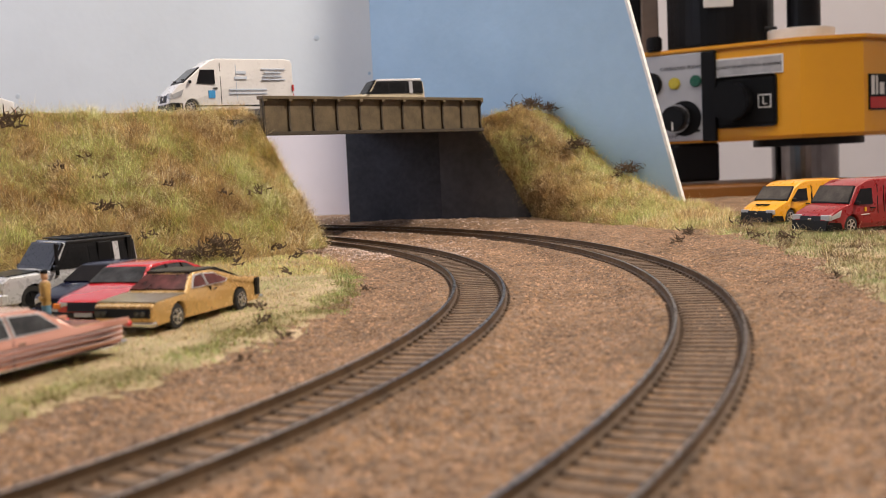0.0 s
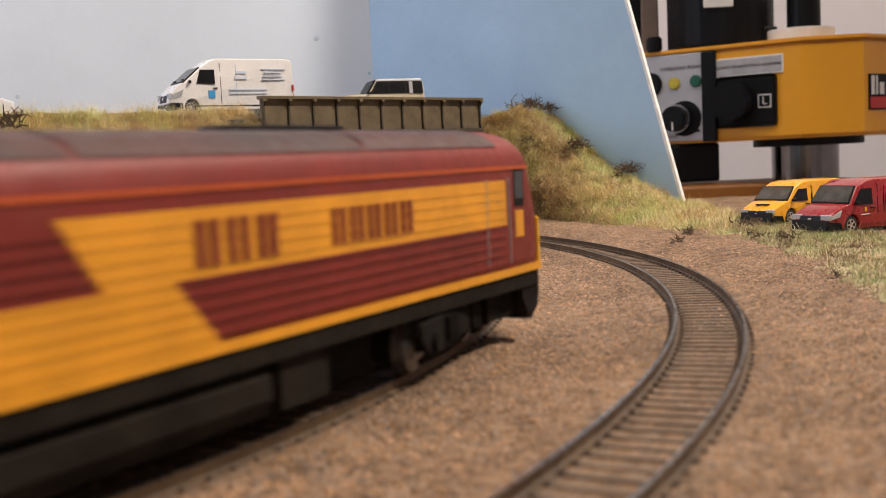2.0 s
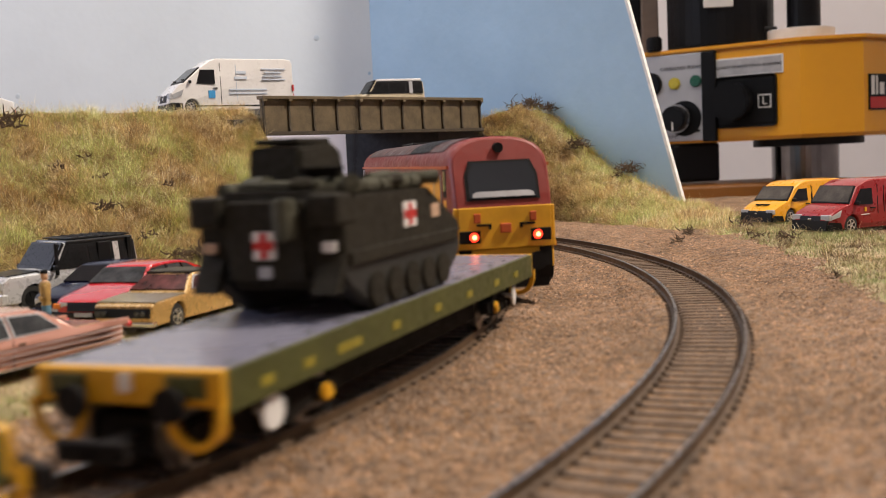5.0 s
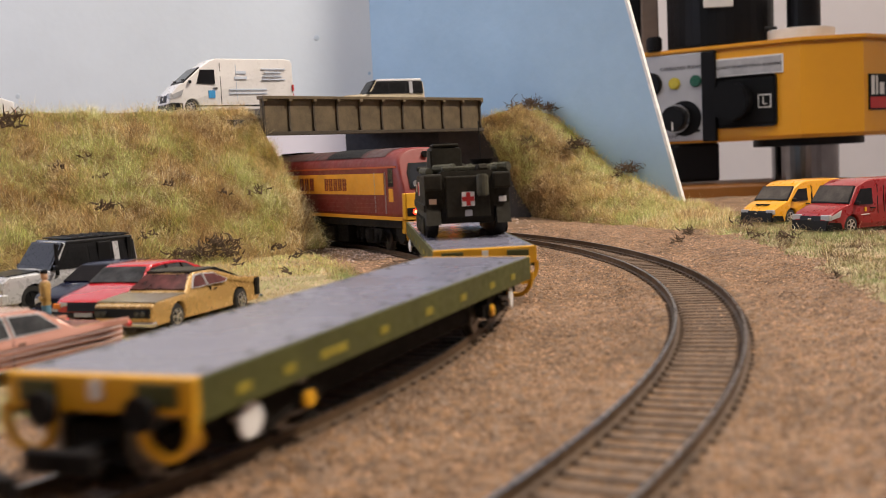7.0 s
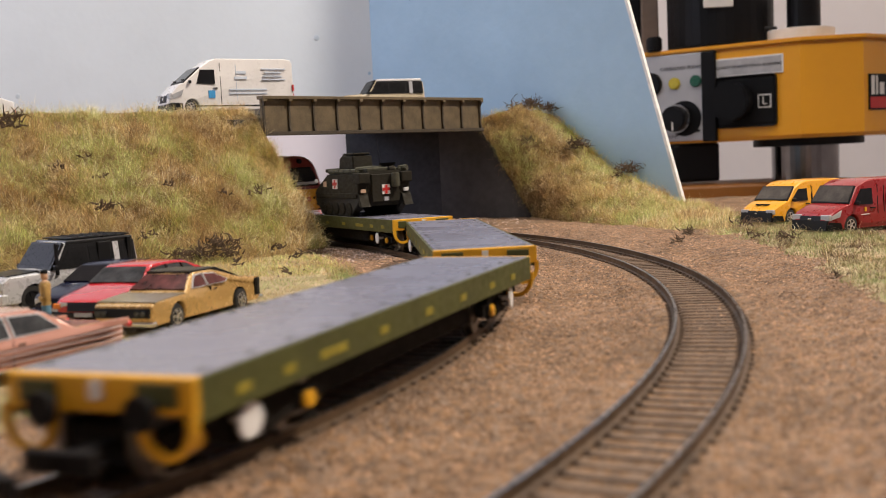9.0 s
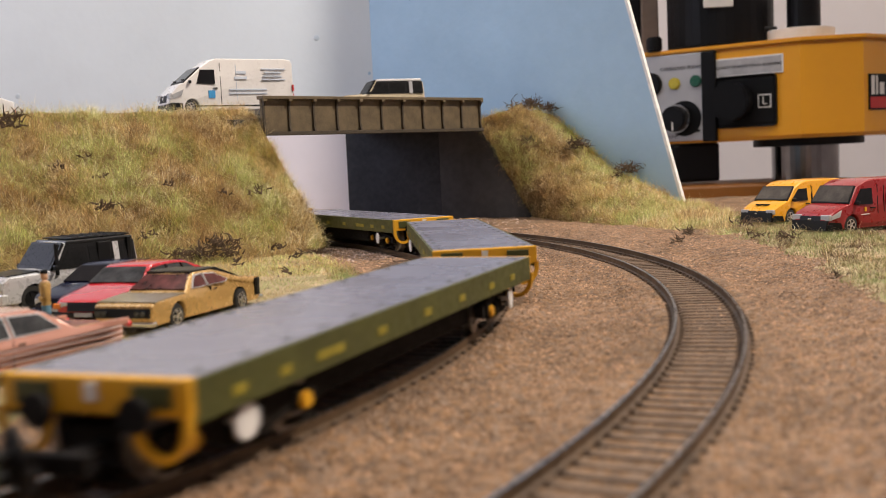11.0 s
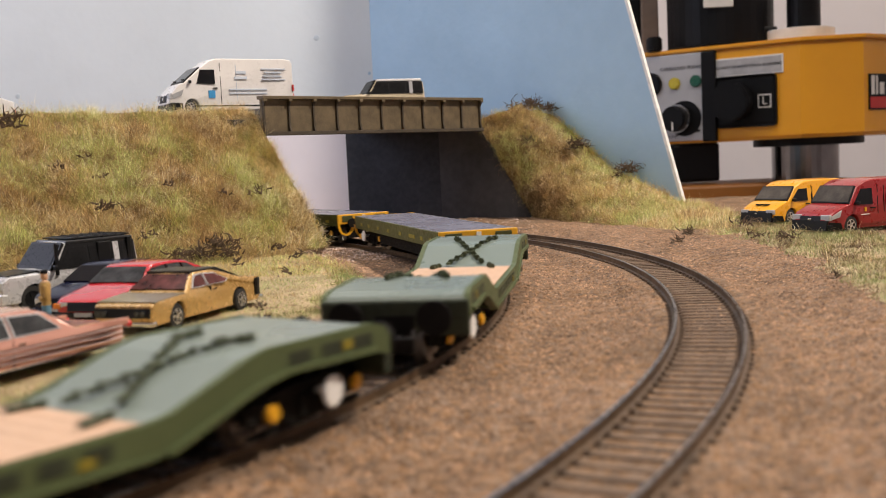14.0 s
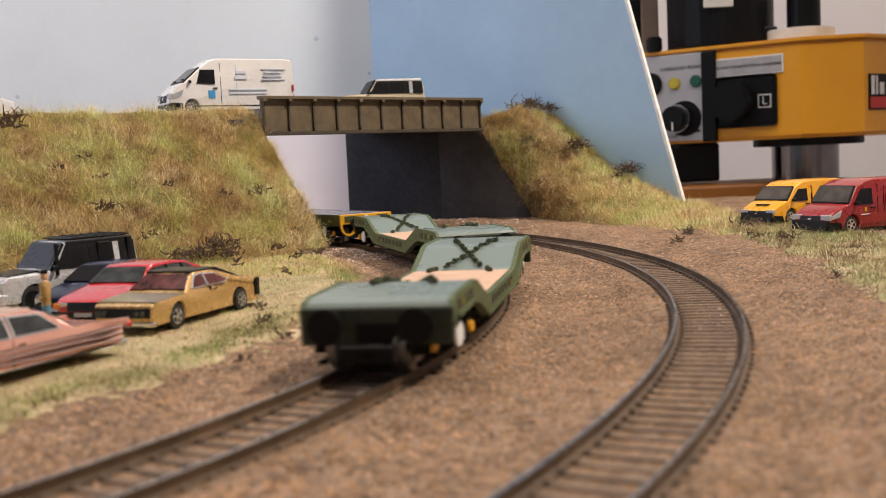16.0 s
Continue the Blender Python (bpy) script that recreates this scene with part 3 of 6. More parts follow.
def twig_bush(name, at, size, k, label):
    """A clump of dark crooked twigs."""
    vs, fs = [], []
    at = Vector(at)
    for _ in range(k):
        p = at + Vector((random.gauss(0, size * 0.35), random.gauss(0, size * 0.3), random.uniform(-0.1, 0.35) * size))
        d = Vector((random.gauss(0, 1), random.gauss(0, 0.6), abs(random.gauss(0.3, 0.6)))).normalized()
        w = random.uniform(0.22, 0.5)
        for _ in range(3):
            q = p + d * random.uniform(0.10, 0.28) * size
            s = d.cross(Vector((0.3, 1, 0.2))).normalized() * w
            t = d.cross(s).normalized() * w
            b = len(vs)
            vs += [tuple((c) * 0.001) for c in (p + s, p + t, p - s - t, q + s * 0.7, q + t * 0.7, q - (s + t) * 0.7)]
            fs += [(b, b + 1, b + 4, b + 3), (b + 1, b + 2, b + 5, b + 4), (b + 2, b, b + 3, b + 5), (b + 3, b + 4, b + 5)]
            p, w = q, w * 0.75
            d = (d + Vector((random.gauss(0, 0.8), random.gauss(0, 0.5), random.gauss(0.1, 0.6)))).normalized()
    ob = raw(name, vs, fs, TWIG)
    tagged(ob, label, "bush")
    return ob


# ---- paints and plastics of the models ----
MAROON = mat("maroon_paint", (0.20, 0.021, 0.014), 0.48, var=0.22, scale=45)
GOLD = mat("gold_paint", (0.78, 0.34, 0.02), 0.42, var=0.18, scale=50, coat=0.15)
WARNY = mat("warning_yellow", (0.72, 0.37, 0.015), 0.45, var=0.2, scale=60)
ORANGE = mat("orange_line", (0.50, 0.09, 0.02), 0.45, var=0.2, scale=60)
ROOFM = mat("sooty_roof", (0.032, 0.023, 0.021), 0.55, var=0.45, scale=22, dark=(0.085, 0.026, 0.02))
BLACK = mat("black_plastic", (0.009, 0.008, 0.008), 0.55, var=0.3, scale=120, spec=0.15)
# Underframe and skirt: near-black base holds the shade below the vehicles.
UNDER = mat("dusty_underframe_shade", (0.012, 0.010, 0.008), 0.85, var=0.5, scale=90, spec=0.12, bump=0.2, bscale=900)
SKIRT = mat("brown_skirt_shade", (0.018, 0.014, 0.010), 0.8, var=0.5, scale=60, spec=0.12)
GLASS = mat("dark_window", (0.02, 0.024, 0.03), 0.08, var=0.1, scale=30, coat=0.5)
BLIND = mat("pale_dashboard", (0.42, 0.42, 0.44), 0.5, var=0.2, scale=90)
TAIL = mat("tail_light", (0.5, 0.03, 0.02), 0.3, emit=(1.0, 0.035, 0.012), power=4.0)
TAILCORE = mat("tail_light_core", (0.8, 0.2, 0.1), 0.3, emit=(1.0, 0.35, 0.12), power=7.0)
STEEL = mat("wheel_steel", (0.25, 0.24, 0.23), 0.35, 0.9, var=0.3, scale=200)
# The blue in this grey paints the cool light reflected by the deck.
DECKG = mat("grey_deck_sheen", (0.185, 0.183, 0.235), 0.26, var=0.05, scale=5)
DULLMARK = mat("dull_yellow_marking", (0.27, 0.22, 0.02), 0.5, var=0.3, scale=200)
OLIVE = mat("olive_paint", (0.062, 0.066, 0.013), 0.5, var=0.25, scale=70)
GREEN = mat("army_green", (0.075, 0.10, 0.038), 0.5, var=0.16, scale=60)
# Paler and bluer than the sides: reflected sheen mixed into the green.
GREENDECK = mat("army_green_deck_sheen", (0.18, 0.22, 0.195), 0.28, var=0.08, scale=6)
# Dark green of the lashing rings; elsewhere it paints shade in recesses and on headstocks.
GREENDARK = mat("army_green_dark_and_shade", (0.022, 0.030, 0.014), 0.6, var=0.2, scale=70)
TAN = mat("plank_tan", (0.54, 0.36, 0.245), 0.6, var=0.14, scale=80, bump=0.1, bscale=500)
CHAIN = mat("green_chain", (0.055, 0.07, 0.03), 0.6, var=0.3, scale=200)
WHITEP = mat("white_paint", (0.78, 0.77, 0.75), 0.45, var=0.08, scale=90)
REDP = mat("red_paint", (0.52, 0.02, 0.018), 0.4, var=0.1, scale=60)
ARMY = mat("army_dark_green", (0.019, 0.016, 0.0095), 0.75, var=0.35, scale=70, spec=0.25)
ARMYBLK = mat("army_track", (0.014, 0.014, 0.012), 0.7, var=0.3, scale=200)
CANVAS = mat("canvas_roll", (0.06, 0.058, 0.036), 0.85, var=0.4, scale=90, bump=0.4, bscale=900)



# ---- model vehicles ----
TYRE = mat("tyre_rubber", (0.02, 0.019, 0.018), 0.75, var=0.3, scale=200)
CHROME = mat("chrome", (0.78, 0.77, 0.75), 0.16, 1.0, var=0.1, scale=120)
CLEAR = mat("lamp_glass", (0.55, 0.56, 0.58), 0.12, 0.3, var=0.2, scale=200, coat=0.6)
AMBER = mat("amber_lens", (0.75, 0.20, 0.02), 0.2, var=0.1, scale=100, coat=0.4)
RIM = mat("wheel_rim", (0.60, 0.59, 0.57), 0.2, 0.95, var=0.15, scale=200)
SCREEN = mat("van_windscreen", (0.085, 0.072, 0.06), 0.15, var=0.45, scale=110, spec=0.2)
DULLGLASS = mat("dull_dark_glass", (0.016, 0.016, 0.017), 0.3, var=0.4, scale=120, spec=0.06)
CARGLASS = mat("smoked_window", (0.012, 0.012, 0.014), 0.1, var=0.25, scale=70, spec=0.2)
PALEGLASS = mat("grey_windscreen", (0.05, 0.052, 0.056), 0.12, var=0.6, scale=160, spec=0.15)
REDGLASS = mat("window_with_red_trim", (0.10, 0.032, 0.03), 0.1, var=0.8, scale=170, spec=0.3)
BRIGHTRIM = mat("polished_rim", (0.62, 0.61, 0.60), 0.25, 0.85, var=0.1, scale=200)
TRIM = mat("black_trim", (0.010, 0.010, 0.011), 0.45, var=0.2, scale=100, spec=0.2)


def car_paint(name, c, rough=0.22, metal=0.0):
    return mat(name, c, rough, metal, var=0.06, scale=40, coat=0.7)


P_WHITE = car_paint("white_car_paint", (0.74, 0.72, 0.71), 0.3)
P_SILVER = car_paint("silver_car_paint", (0.60, 0.60, 0.61), 0.28, 0.3)
P_NAVY = mat("navy_car_paint", (0.006, 0.008, 0.026), 0.2, var=0.06, scale=40, spec=0.3)
P_RED = car_paint("red_car_paint", (0.44, 0.010, 0.016))
P_GOLD = car_paint("gold_car_paint", (0.58, 0.36, 0.125), 0.26, 0.35)
P_PINK = car_paint("pink_car_paint", (0.70, 0.36, 0.28), 0.2, 0.35)
P_PALEPINK = car_paint("pale_pink_roof_and_highlight", (0.72, 0.55, 0.52), 0.25)
P_BEIGE = car_paint("beige_car_paint", (0.58, 0.49, 0.34), 0.3)
P_YELLOW = car_paint("yellow_van_paint", (0.76, 0.35, 0.01), 0.3)
P_VANRED = car_paint("red_van_paint", (0.27, 0.012, 0.014), 0.3)
P_BLACK = mat("black_car_paint", (0.012, 0.012, 0.013), 0.35, var=0.06, scale=40, coat=0.2, spec=0.3)
P_GREYBONNET = car_paint("olive_grey_bonnet", (0.20, 0.17, 0.12), 0.4)
BLUEMARK = mat("blue_marking", (0.05, 0.30, 0.62), 0.4, var=0.1, scale=90)
GREYMARK = mat("grey_blue_marking", (0.52, 0.58, 0.68), 0.5, var=0.1, scale=90)


class Shell:
    """A vehicle body drawn from its side outline, with rounded flanks and a narrowing roof."""

    def __init__(self, t, outline, W, belt, top, tumble, paint, name="body", label="", arches=((), 4.0)):
        self.t, self.W, self.belt, self.top, self.tumble = t, W, belt, top, tumble
        self.h = max(p[0] for p in outline)
        outline = list(outline)
        zb = outline[-1][1]
        for xw in sorted(arches[0], reverse=True):
            ra, zc = arches[1] * 1.17, arches[1]
            a0 = math.asin((zb - zc) / ra)
            arc = [(xw + ra * math.cos(a), zc + ra * math.sin(a)) for a in [a0 + (math.pi - 2 * a0) * k / 12 for k in range(13)]]
            outline[-1:-1] = arc
        if arches[0]:
            part("underbody", B(-self.h + 5, self.h - 5, -W * 0.33, W * 0.33, zb - 0.3, belt * 0.72, 0.4), TRIM, t, "dark underbody")
        bm = bmesh.new()
        cx = sum(p[0] for p in outline) / len(outline)
        cz = sum(p[1] for p in outline) / len(outline)
        rows = []
        for f, shrink in ((-1, 1.5), (-0.985, 0.75), (-0.93, 0.22), (-0.8, 0.0), (0, -0.25), (0.8, 0.0), (0.93, 0.22), (0.985, 0.75), (1, 1.5)):
            row = []
            for x, z in outline:
                d = Vector((cx - x, 0, (cz - z) * 1.6))
                d = d.normalized() * shrink if d.length else d
                row.append((x + d.x, f * self.half(z, x), z + d.z))
            rows.append(row)
        bm, vs = GRID(rows, close=True)
        bm.faces.new(vs[0])
        bm.faces.new(vs[-1])
        self.ob = part(name, bm, paint, t, label)
        for p in self.ob.data.polygons:
            p.use_smooth = len(p.vertices) == 4
        self.ob.data.set_sharp_from_angle(angle=radians(26))

    def half(self, z, x=0.0):
        k = max(0.0, z - self.belt) / (self.top - self.belt)
        low = max(0.0, self.belt * 0.45 - z) / (self.belt * 0.45)
        end = max(0.0, abs(x) / self.h - 0.72) / 0.28
        return self.W / 2 * (1 - self.tumble * k - 0.05 * low - 0.085 * end ** 2)

    def flank(self, name, pts, material, label="", out=0.12, sides=(-1, 1), parent=None, deep=0.9):
        """A flat piece on the flanks, drawn as (x, z)."""
        if max(p[0] for p in pts) - min(p[0] for p in pts) > self.h:
            # long pieces follow the body's narrowing ends
            fine = []
            for (x0, z0), (x1, z1) in zip(pts, pts[1:] + pts[:1]):
                k = max(1, int(abs(x1 - x0) / 5))
                fine += [(x0 + (x1 - x0) * i / k, z0 + (z1 - z0) * i / k) for i in range(k)]
            pts = fine
        for sd in sides:
            bm = bmesh.new()
            a = [bm.verts.new(Vector((x, sd * (self.half(z, x) + out), z)) * 0.001) for x, z in pts]
            b = [bm.verts.new(Vector((x, sd * (self.half(z, x) - deep), z)) * 0.001) for x, z in pts]
            bm.faces.new(a)
            bm.faces.new(b[::-1])
            k = len(pts)
            for i in range(k):
                bm.faces.new((a[i], a[(i + 1) % k], b[(i + 1) % k], b[i]))
            part(name, bm, material, parent or self.t, label)

    def slope(self, name, p, q, f0, f1, material, label="", out=0.35, parent=None, ya=None):
        """A pane across the body from p to q, both (x, z); f0, f1: its share of the width there."""
        d = Vector((q[0] - p[0], 0, q[1] - p[1])).normalized()
        n = Vector((-d.z, 0, d.x))
        if n.z < 0 and abs(n.z) > 0.05:
            n = -n
        elif abs(n.z) <= 0.05:
            n = Vector((1 if p[0] > 0 else -1, 0, 0))
        bm = bmesh.new()
        rows = []
        for lift in (out, -0.8):
            r = []
            for (x, z), f in ((p, f0), (q, f1)):
                for sd in (-1, 1):
                    r.append(bm.verts.new((Vector((x, sd * self.half(z, x) * f, z)) + n * lift) * 0.001))
            rows.append([r[0], r[1], r[3], r[2]])
        a, b = rows
        bm.faces.new(a)
        bm.faces.new(b[::-1])
        for i in range(4):
            bm.faces.new((a[i], a[(i + 1) % 4], b[(i + 1) % 4], b[i]))
        return part(name, bm, material, parent or self.t, label)

    def wheels(self, xs, r, width, rim):
        for x in xs:
            for sd in (-1, 1):
                w = self.half(r, x) - 0.3
                bm = CYL(r, width, (x, sd * (w - width / 2 + 0.3), r), "y", 28, bev=0.4)
                wh = part("wheel", bm, TYRE, self.t, "black tyre")
                part("hub_well", CYL(r * 0.62, 0.4, (x, sd * (w + 0.2), r), "y", 20), TRIM, wh, "dark wheel well")
                bm, n = bmesh.new(), 24
                rows = []
                for q, o in ((0.62, 0.36), (0.62, 0.62), (0.54, 0.62), (0.52, 0.36)):
                    rows.append([(x + math.cos(k * 2 * math.pi / n) * r * q, sd * (w + o), r + math.sin(k * 2 * math.pi / n) * r * q) for k in range(n)])
                GRID(rows, bm, close=True)
                CYL(r * 0.17, 0.5, (x, sd * (w + 0.5), r), "y", 12, bm=bm)
                for k in range(5):
                    turned = Matrix.Translation(Vector((x, 0, r)) * 0.001) @ Matrix.Rotation(k * 1.2566 + 0.3, 4, "Y")
                    old = set(bm.verts)
                    B(-r * 0.09, r * 0.09, *sorted((sd * (w + 0.38), sd * (w + 0.66))), r * 0.12, r * 0.55, bm=bm)
                    for v in bm.verts:
                        if v not in old:
                            v.co = turned @ v.co
                part("rim", bm, BRIGHTRIM if rim is CHROME else rim, wh, "bright five-spoke wheel rim")


def at(x, y, z, heading, size=1.0):
    return pose(x * 0.001, y * 0.001, z * 0.001, 0, 0, heading) @ Matrix.Scale(size, 4)


def box_part(sh, name, x0, x1, y0, y1, z0, z1, material, label="", bev=0.3, parent=None):
    return part(name, B(x0, x1, y0, y1, z0, z1, bev), material, parent or sh.t, label)


def lamps_and_bumpers(sh, xf, xr, zb, zt, lamp_z, lamp_y, bumper=TRIM, lamp=CLEAR, lh=1.2, lw=2.4):
    W = sh.W / 2
    box_part(sh, "front_bumper", xf - 2.2, xf + 0.7, -W * 0.96, W * 0.96, zb, zt, bumper, "front bumper", 0.6)
    box_part(sh, "rear_bumper", xr - 0.7, xr + 2.2, -W * 0.96, W * 0.96, zb, zt, bumper, "rear bumper", 0.6)
    for sd in (-1, 1):
        box_part(sh, "headlight", xf - 1.6, xf + 0.35, sd * lamp_y - lw, sd * lamp_y + lw, lamp_z - lh, lamp_z + lh, lamp, "glass headlight", 0.4)
        box_part(sh, "tail_light", xr - 0.35, xr + 1.2, sd * lamp_y - 1.3, sd * lamp_y + 1.3, lamp_z - 1.0, lamp_z + 1.4, REDP, "red tail light", 0.3)
    box_part(sh, "number_plate", xf + 0.5, xf + 0.95, -3.4, 3.4, zb + 0.3, zb + 1.7, BLIND, "plain plate", 0.1)


def mirrors(sh, x, z, paint):
    for sd in (-1, 1):
        y = sd * (sh.half(z) + 1.2)
        box_part(sh, "mirror", x - 0.7, x + 0.7, y - 1.3, y + 1.3, z - 0.9, z + 1.0, paint, "door mirror", 0.35)


def panel_van(label, m, L, W, H, hood, paint, glass, bars=None, group="", drop=3.2):
    t = thing("van", label, "van", m, group)
    h = L / 2
    nose, base = hood
    sh = Shell(t, [(-h, 3.4), (-h, H - 3), (-h + 1.2, H - 0.6), (-h + 5, H), (nose - 9 - drop * 0.6, H), (nose - 5.5 - drop * 0.4, H - 0.2 * drop), (nose - 1, H - drop), (base, H * 0.56), (base + 3, H * 0.53), (h - 3, H * 0.42), (h - 0.6, H * 0.34), (h, H * 0.24), (h - 0.3, 3.4), (h - 2, 2.2), (-h + 2, 2.2)],
               W, H * 0.5, H, 0.10, paint, label="van body", arches=((h - 13.5, -h + 15), 4.5))
    w0 = (nose - 1 + (base - nose + 1) * 0.05, H - drop + (H * 0.56 - H + drop) * 0.05)
    w1 = (nose - 1 + (base - nose + 1) * 0.93, H - drop + (H * 0.56 - H + drop) * 0.93)
    sh.slope("screen_surround", (base, H * 0.56), (nose - 1, H - drop), 0.95, 0.93, TRIM, "black windscreen seal", 0.5)
    sh.slope("windscreen", w1, w0, 0.90, 0.88, glass, "grey windscreen", 0.62)
    for k in (-0.3, 0.3):
        box_part(sh, "wiper", base - 4.2, base - 0.8, k * W - 0.2 - 1.5, k * W + 1.6, H * 0.61, H * 0.63, TRIM, "", 0)
    sh.flank("cab_window", [(base - (8.6 if drop > 4 else 2.4), H * 0.54), (nose - (1.0 if drop > 4 else 3.4), H - drop - 1.4), (nose - 10.5, H - drop - 1.4), (nose - 10.5, H * 0.53)], CARGLASS, "dark cab side window")
    sh.flank("door_seam", [(nose - 14.2, H - 3), (nose - 14.2, 4.2), (nose - 14.6, 4.2), (nose - 14.6, H - 3)], TRIM, "", 0.06)
    sh.flank("door_seam", [(-2.0, H - 3.6), (-2.0, 4.2), (-2.3, 4.2), (-2.3, H - 3.6)], GREYMARK if paint is P_WHITE else TRIM, "", 0.05)
    sh.flank("door_handle", [(nose - 12, H * 0.45), (nose - 9, H * 0.45), (nose - 9, H * 0.47), (nose - 12, H * 0.47)], TRIM, "black door handle", 0.3)
    sh.flank("side_rail", [(-h + 8, 4.6), (base - 6, 4.6), (base - 6, 5.4), (-h + 8, 5.4)], TRIM if paint is not P_VANRED else P_VANRED, "side rub strip", 0.18)
    sh.slope("grille", (h - 0.2, H * 0.22), (h - 1.2, H * 0.345), 0.55, 0.55, TRIM, "black grille", 0.75)
    box_part(sh, "badge", h - 0.4, h + 0.5, -1.1, 1.1, H * 0.27, H * 0.31, CHROME, "small round badge shape")
    lamps_and_bumpers(sh, h - 0.6, -h, 2.2, H * 0.20, H * 0.32, W * 0.36, TRIM, CLEAR, H * 0.055, W * 0.11)
    mirrors(sh, base - 4, H * 0.57, TRIM)
    sh.wheels((h - 13.5, -h + 15), 4.5, 3.0, CHROME)
    if bars:
        bars(sh, h, H)
    return t


def white_van_marks(sh, h, H):
    sh.flank("bumper_side", [(h - 1.0, 2.4), (h - 0.8, 7.4), (h - 8.4, 7.0), (h - 8.8, 2.4)], TRIM, "black bumper corner", 0.15)
    sh.flank("headlight", [(h - 2.6, H * 0.27), (h - 1.6, H * 0.345), (h - 9.5, H * 0.44), (h - 8.0, H * 0.33)], CLEAR, "swept-back headlight", 0.15)
    sh.flank("blue_logo_square", [(h - 30.2, H * 0.28), (h - 25.8, H * 0.28), (h - 25.8, H * 0.42), (h - 30.2, H * 0.42)], BLUEMARK, "plain blue square emblem", 0.1)
    for z, x0, x1 in ((0.80, -37, -20), (0.735, -34, -22), (0.67, -34.5, -21), (0.605, -36.5, -20)):
        sh.flank("lettering", [(x0, H * z), (x1, H * z), (x1, H * (z + 0.02)), (x0, H * (z + 0.02))], GREYMARK, "faint blue lettering bars", 0.07)
    for z, x0, x1 in ((0.42, -23, 3), (0.35, -23, 3)):
        sh.flank("lettering", [(x0, H * z), (x1, H * z), (x1, H * (z + 0.025)), (x0, H * (z + 0.025))], GREYMARK, "faint blue lettering bars", 0.07)
    sh.flank("emblem", [(-9.5, H * 0.62), (-1, H * 0.62), (-1, H * 0.67), (-9.5, H * 0.67)], GREYMARK, "faint grey emblem", 0.07)
    sh.flank("emblem", [(-9.0, H * 0.72), (-2, H * 0.72), (-2, H * 0.77), (-9.0, H * 0.77)], GREYMARK, "faint grey emblem", 0.07)
    sh.flank("tail_light", [(-h + 0.3, H * 0.40), (-h + 1.4, H * 0.40), (-h + 1.4, H * 0.52), (-h + 0.3, H * 0.52)], REDP, "red tail light", 0.15)


def black_nose(sh, h, H, top):
    """Black lower front with its corners."""
    sh.slope("front_mask", (h - 0.1, H * 0.09), (h - 0.5, H * top), 0.96, 0.96, TRIM, "black lower front", 0.95)
    sh.flank("bumper_side", [(h - 1.0, 2.6), (h - 0.8, H * 0.24), (h - 7.0, H * 0.22), (h - 8.6, 2.6)], TRIM, "black bumper corner", 0.18)


def yellow_van_marks(sh, h, H):
    black_nose(sh, h, H, 0.31)
    for y in (-2.4, 2.4):
        bm = B(h - 7.4, h - 4.2, y - 1.8, y + 1.8, H * 0.47, H * 0.495)
        part("bonnet_mark", bm, TRIM, sh.t, "black mark on the bonnet")


def red_van_marks(sh, h, H):
    black_nose(sh, h, H, 0.27)
    sh.flank("headlight", [(h - 1.4, H * 0.28), (h - 1.8, H * 0.35), (h - 7.5, H * 0.45), (h - 6.5, H * 0.33)], CLEAR, "swept-back headlight", 0.2)
    sh.flank("crest", [(h - 24, H * 0.40), (h - 22.6, H * 0.40), (h - 22.6, H * 0.48), (h - 24, H * 0.48)], WARNY, "small yellow crest", 0.08)
    sh.flank("lettering", [(h - 26, H * 0.34), (h - 20, H * 0.34), (h - 20, H * 0.355), (h - 26, H * 0.355)], WHITEP, "tiny white lettering bar", 0.08)
    sh.flank("side_panel", [(-h + 8, H * 0.52), (-h + 30, H * 0.52), (-h + 30, H * 0.84), (-h + 8, H * 0.84)], P_VANRED, "raised side panel", 0.25)


